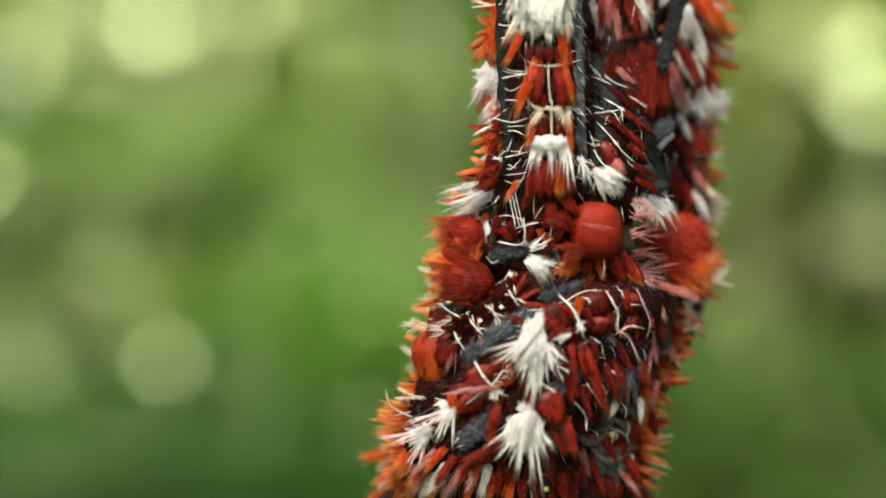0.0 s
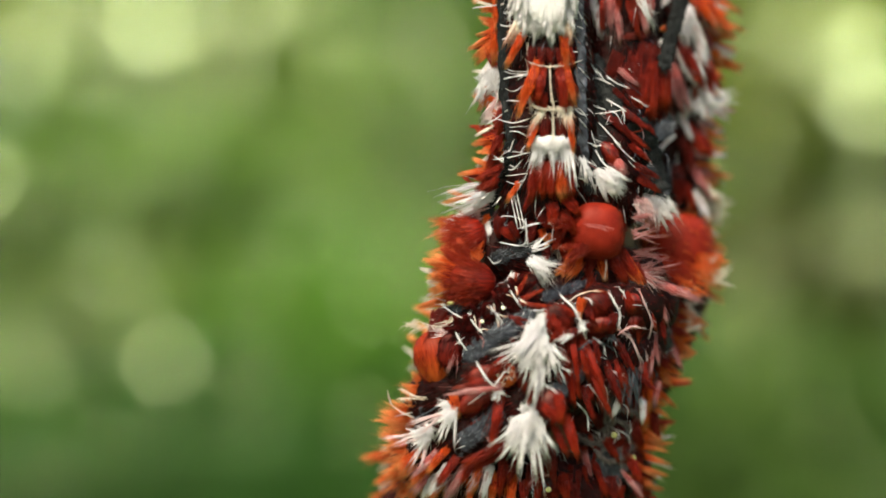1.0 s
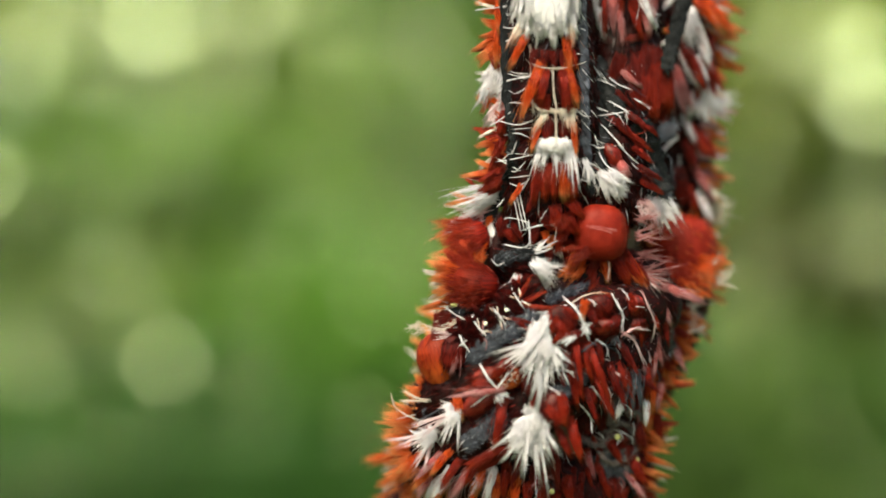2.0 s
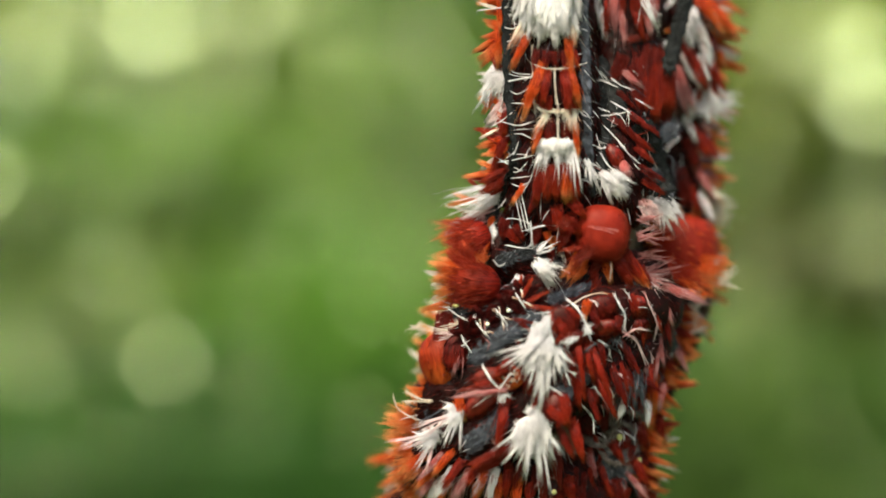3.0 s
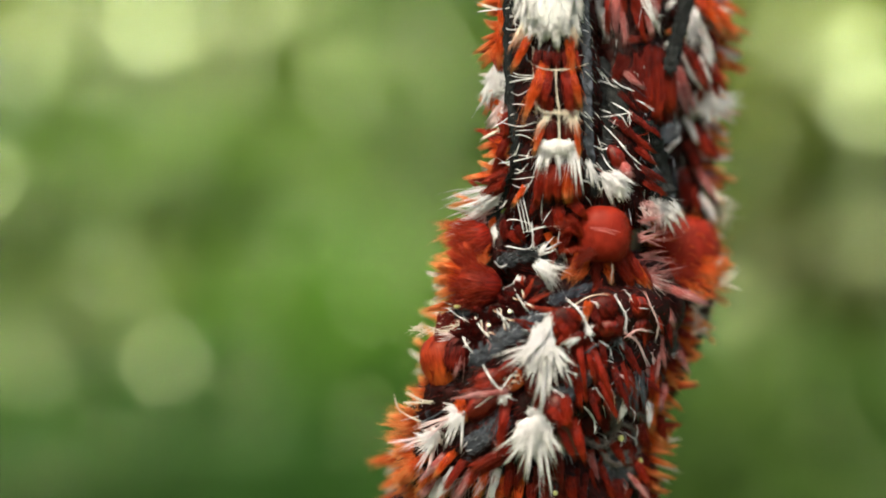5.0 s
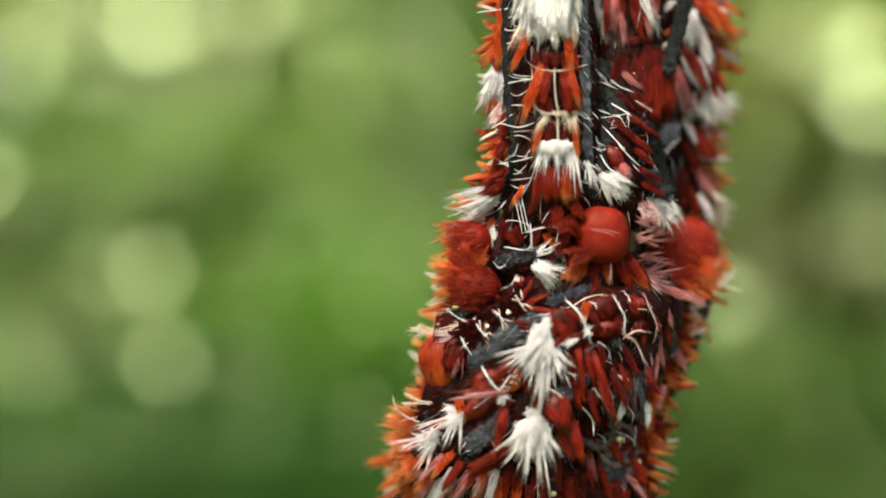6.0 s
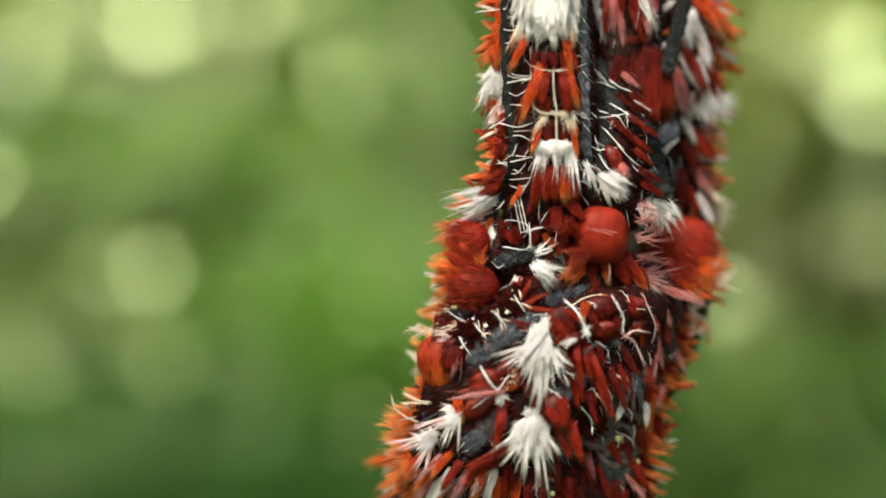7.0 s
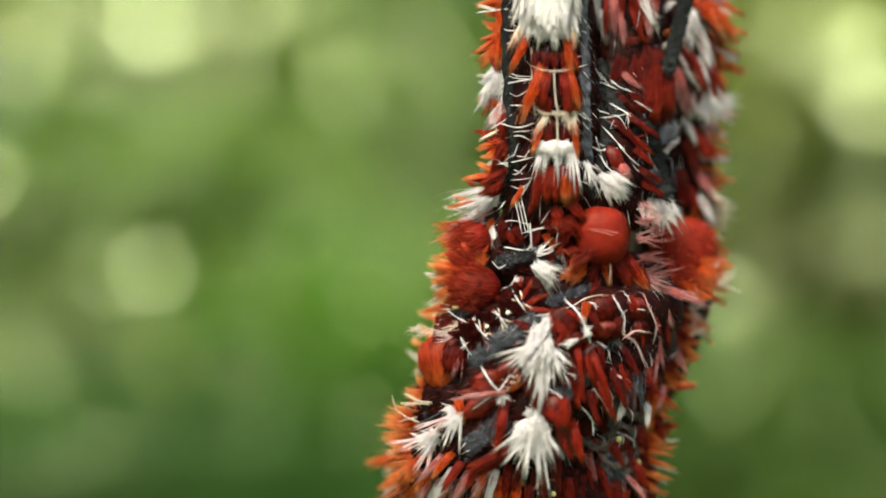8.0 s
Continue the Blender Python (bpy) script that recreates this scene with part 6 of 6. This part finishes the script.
    for x, y, w, ln, q in ((738, 836, 150, 66, 20), (728, 812, 170, 64, 18), (744, 858, 140, 66, 20), (750, 790, 190, 60, 18), (726, 870, 150, 56, 18), (756, 760, 200, 58, 16)):
        c.petal(x, y, w, ln, q, P_FLAME, lift=20, fringe=2.5, toward=-0.1)
    # back of the cluster
    for seed, x in ((21, 1000), (22, 1110)):
        c = caterpillar("rust-red hairy caterpillar on the stem's far side", [(x + 20, -260, 330), (x, 0, 340), (x - 10, 300, 340), (x - 30, 600, 340), (x - 60, 950, 340)], 78, (0.1, 1, 0), seed)
        c.dress(1.0, 0.6)
        c.ruff(0, 4, 46)


front_caterpillar()
beside_caterpillar()
outer_caterpillar()
ring_caterpillar()
spotted_caterpillar()
seam_caterpillar()
fan_caterpillar()
ringed_caterpillar()
lowest_caterpillars()


# ---- what moves: the whole cluster sways on its stem, and some leaves turn in the wind
def motions():
    sway = [(0, -13.5, 6.3), (0.1, -11.7, 5.0), (0.2, -7.7, 2.7), (0.3, -2.3, 0.0), (0.4, 2.7, -2.3), (0.5, 3.3, -3.0), (0.6, -3.7, 0.7), (0.7, -9.0, 3.7), (0.8, -12.7, 5.3), (0.9, -13.3, 6.3), (1, -10.3, 5.3), (1.1, -5.3, 2.7), (1.2, -2.0, 0.7), (1.3, 0.7, -1.3), (1.4, 1.0, -2.0), (1.5, -1.7, -0.7), (1.6, -8.0, 1.7), (1.7, -11.7, 4.0)] \
        + [(1.85, -10.3, 4.3), (2.05, -3.3, 1.0), (2.25, 1.3, -1.7), (2.45, -3.3, 0.3), (2.65, -10.0, 3.3), (2.8, -9.0, 3.7), (2.9, -4.7, 2.7), (3, -1.3, 1.0), (3.1, 1.7, -1.3), (3.2, 1.0, -2.7), (3.3, -2.0, -2.3), (3.4, -6.3, -0.7), (3.5, -9.3, 0.7), (3.6, -9.0, 2.3), (3.7, -8.0, 3.3), (3.8, -5.0, 3.0), (3.9, -2.0, 1.7), (4, 0.0, 0.0), (4.1, 0.7, -1.3), (4.2, -1.7, -1.3), (4.3, -4.7, -1.7), (4.4, -8.3, 0.0), (4.5, -9.0, 1.0), (4.6, -6.0, 2.7), (4.7, -3.3, 2.3)] \
        + [(4.95, 1.3, -0.3), (5.15, -2.0, -1.3), (5.35, -6.7, 0.3), (5.6, -2.0, 1.7), (5.8, 1.7, 0.3), (5.9, 0.3, -1.3), (6, -1.7, -2.3), (6.1, -4.7, -2.7), (6.2, -6.0, -2.0), (6.4, -3.3, 0.0), (6.5, -1.3, 1.3), (6.6, 1.0, 1.3), (6.8, 0.3, 0.0), (7, -4.0, -2.0), (7.2, -4.0, -2.0), (7.3, -2.0, -1.0), (7.5, 3.3, 0.3), (7.7, 2.0, -0.3), (7.9, -3.0, -2.3), (8, -2.3, -2.7)]
    pivot = Matrix.Translation(to_world(site(985, 440, 200)))
    for c in CATS:
        base = Matrix.Translation(c.origin)
        rows = []
        for t, dx, dz in sway:
            swing = pivot @ pose(dx * U, 0, dz * U, 0, 0, 0) @ pose(0, 0, 0, 0, -0.016 * dx, 0) @ pivot.inverted()
            rows.append((t, swing @ base))
        walk(c.empty, rows)
    for (leaf, m), turns in WIND:
        walk(leaf, [(t, m @ pose(0, 0, 0, tilt * 0.5, 0, 0)) for t, tilt in turns])


motions()
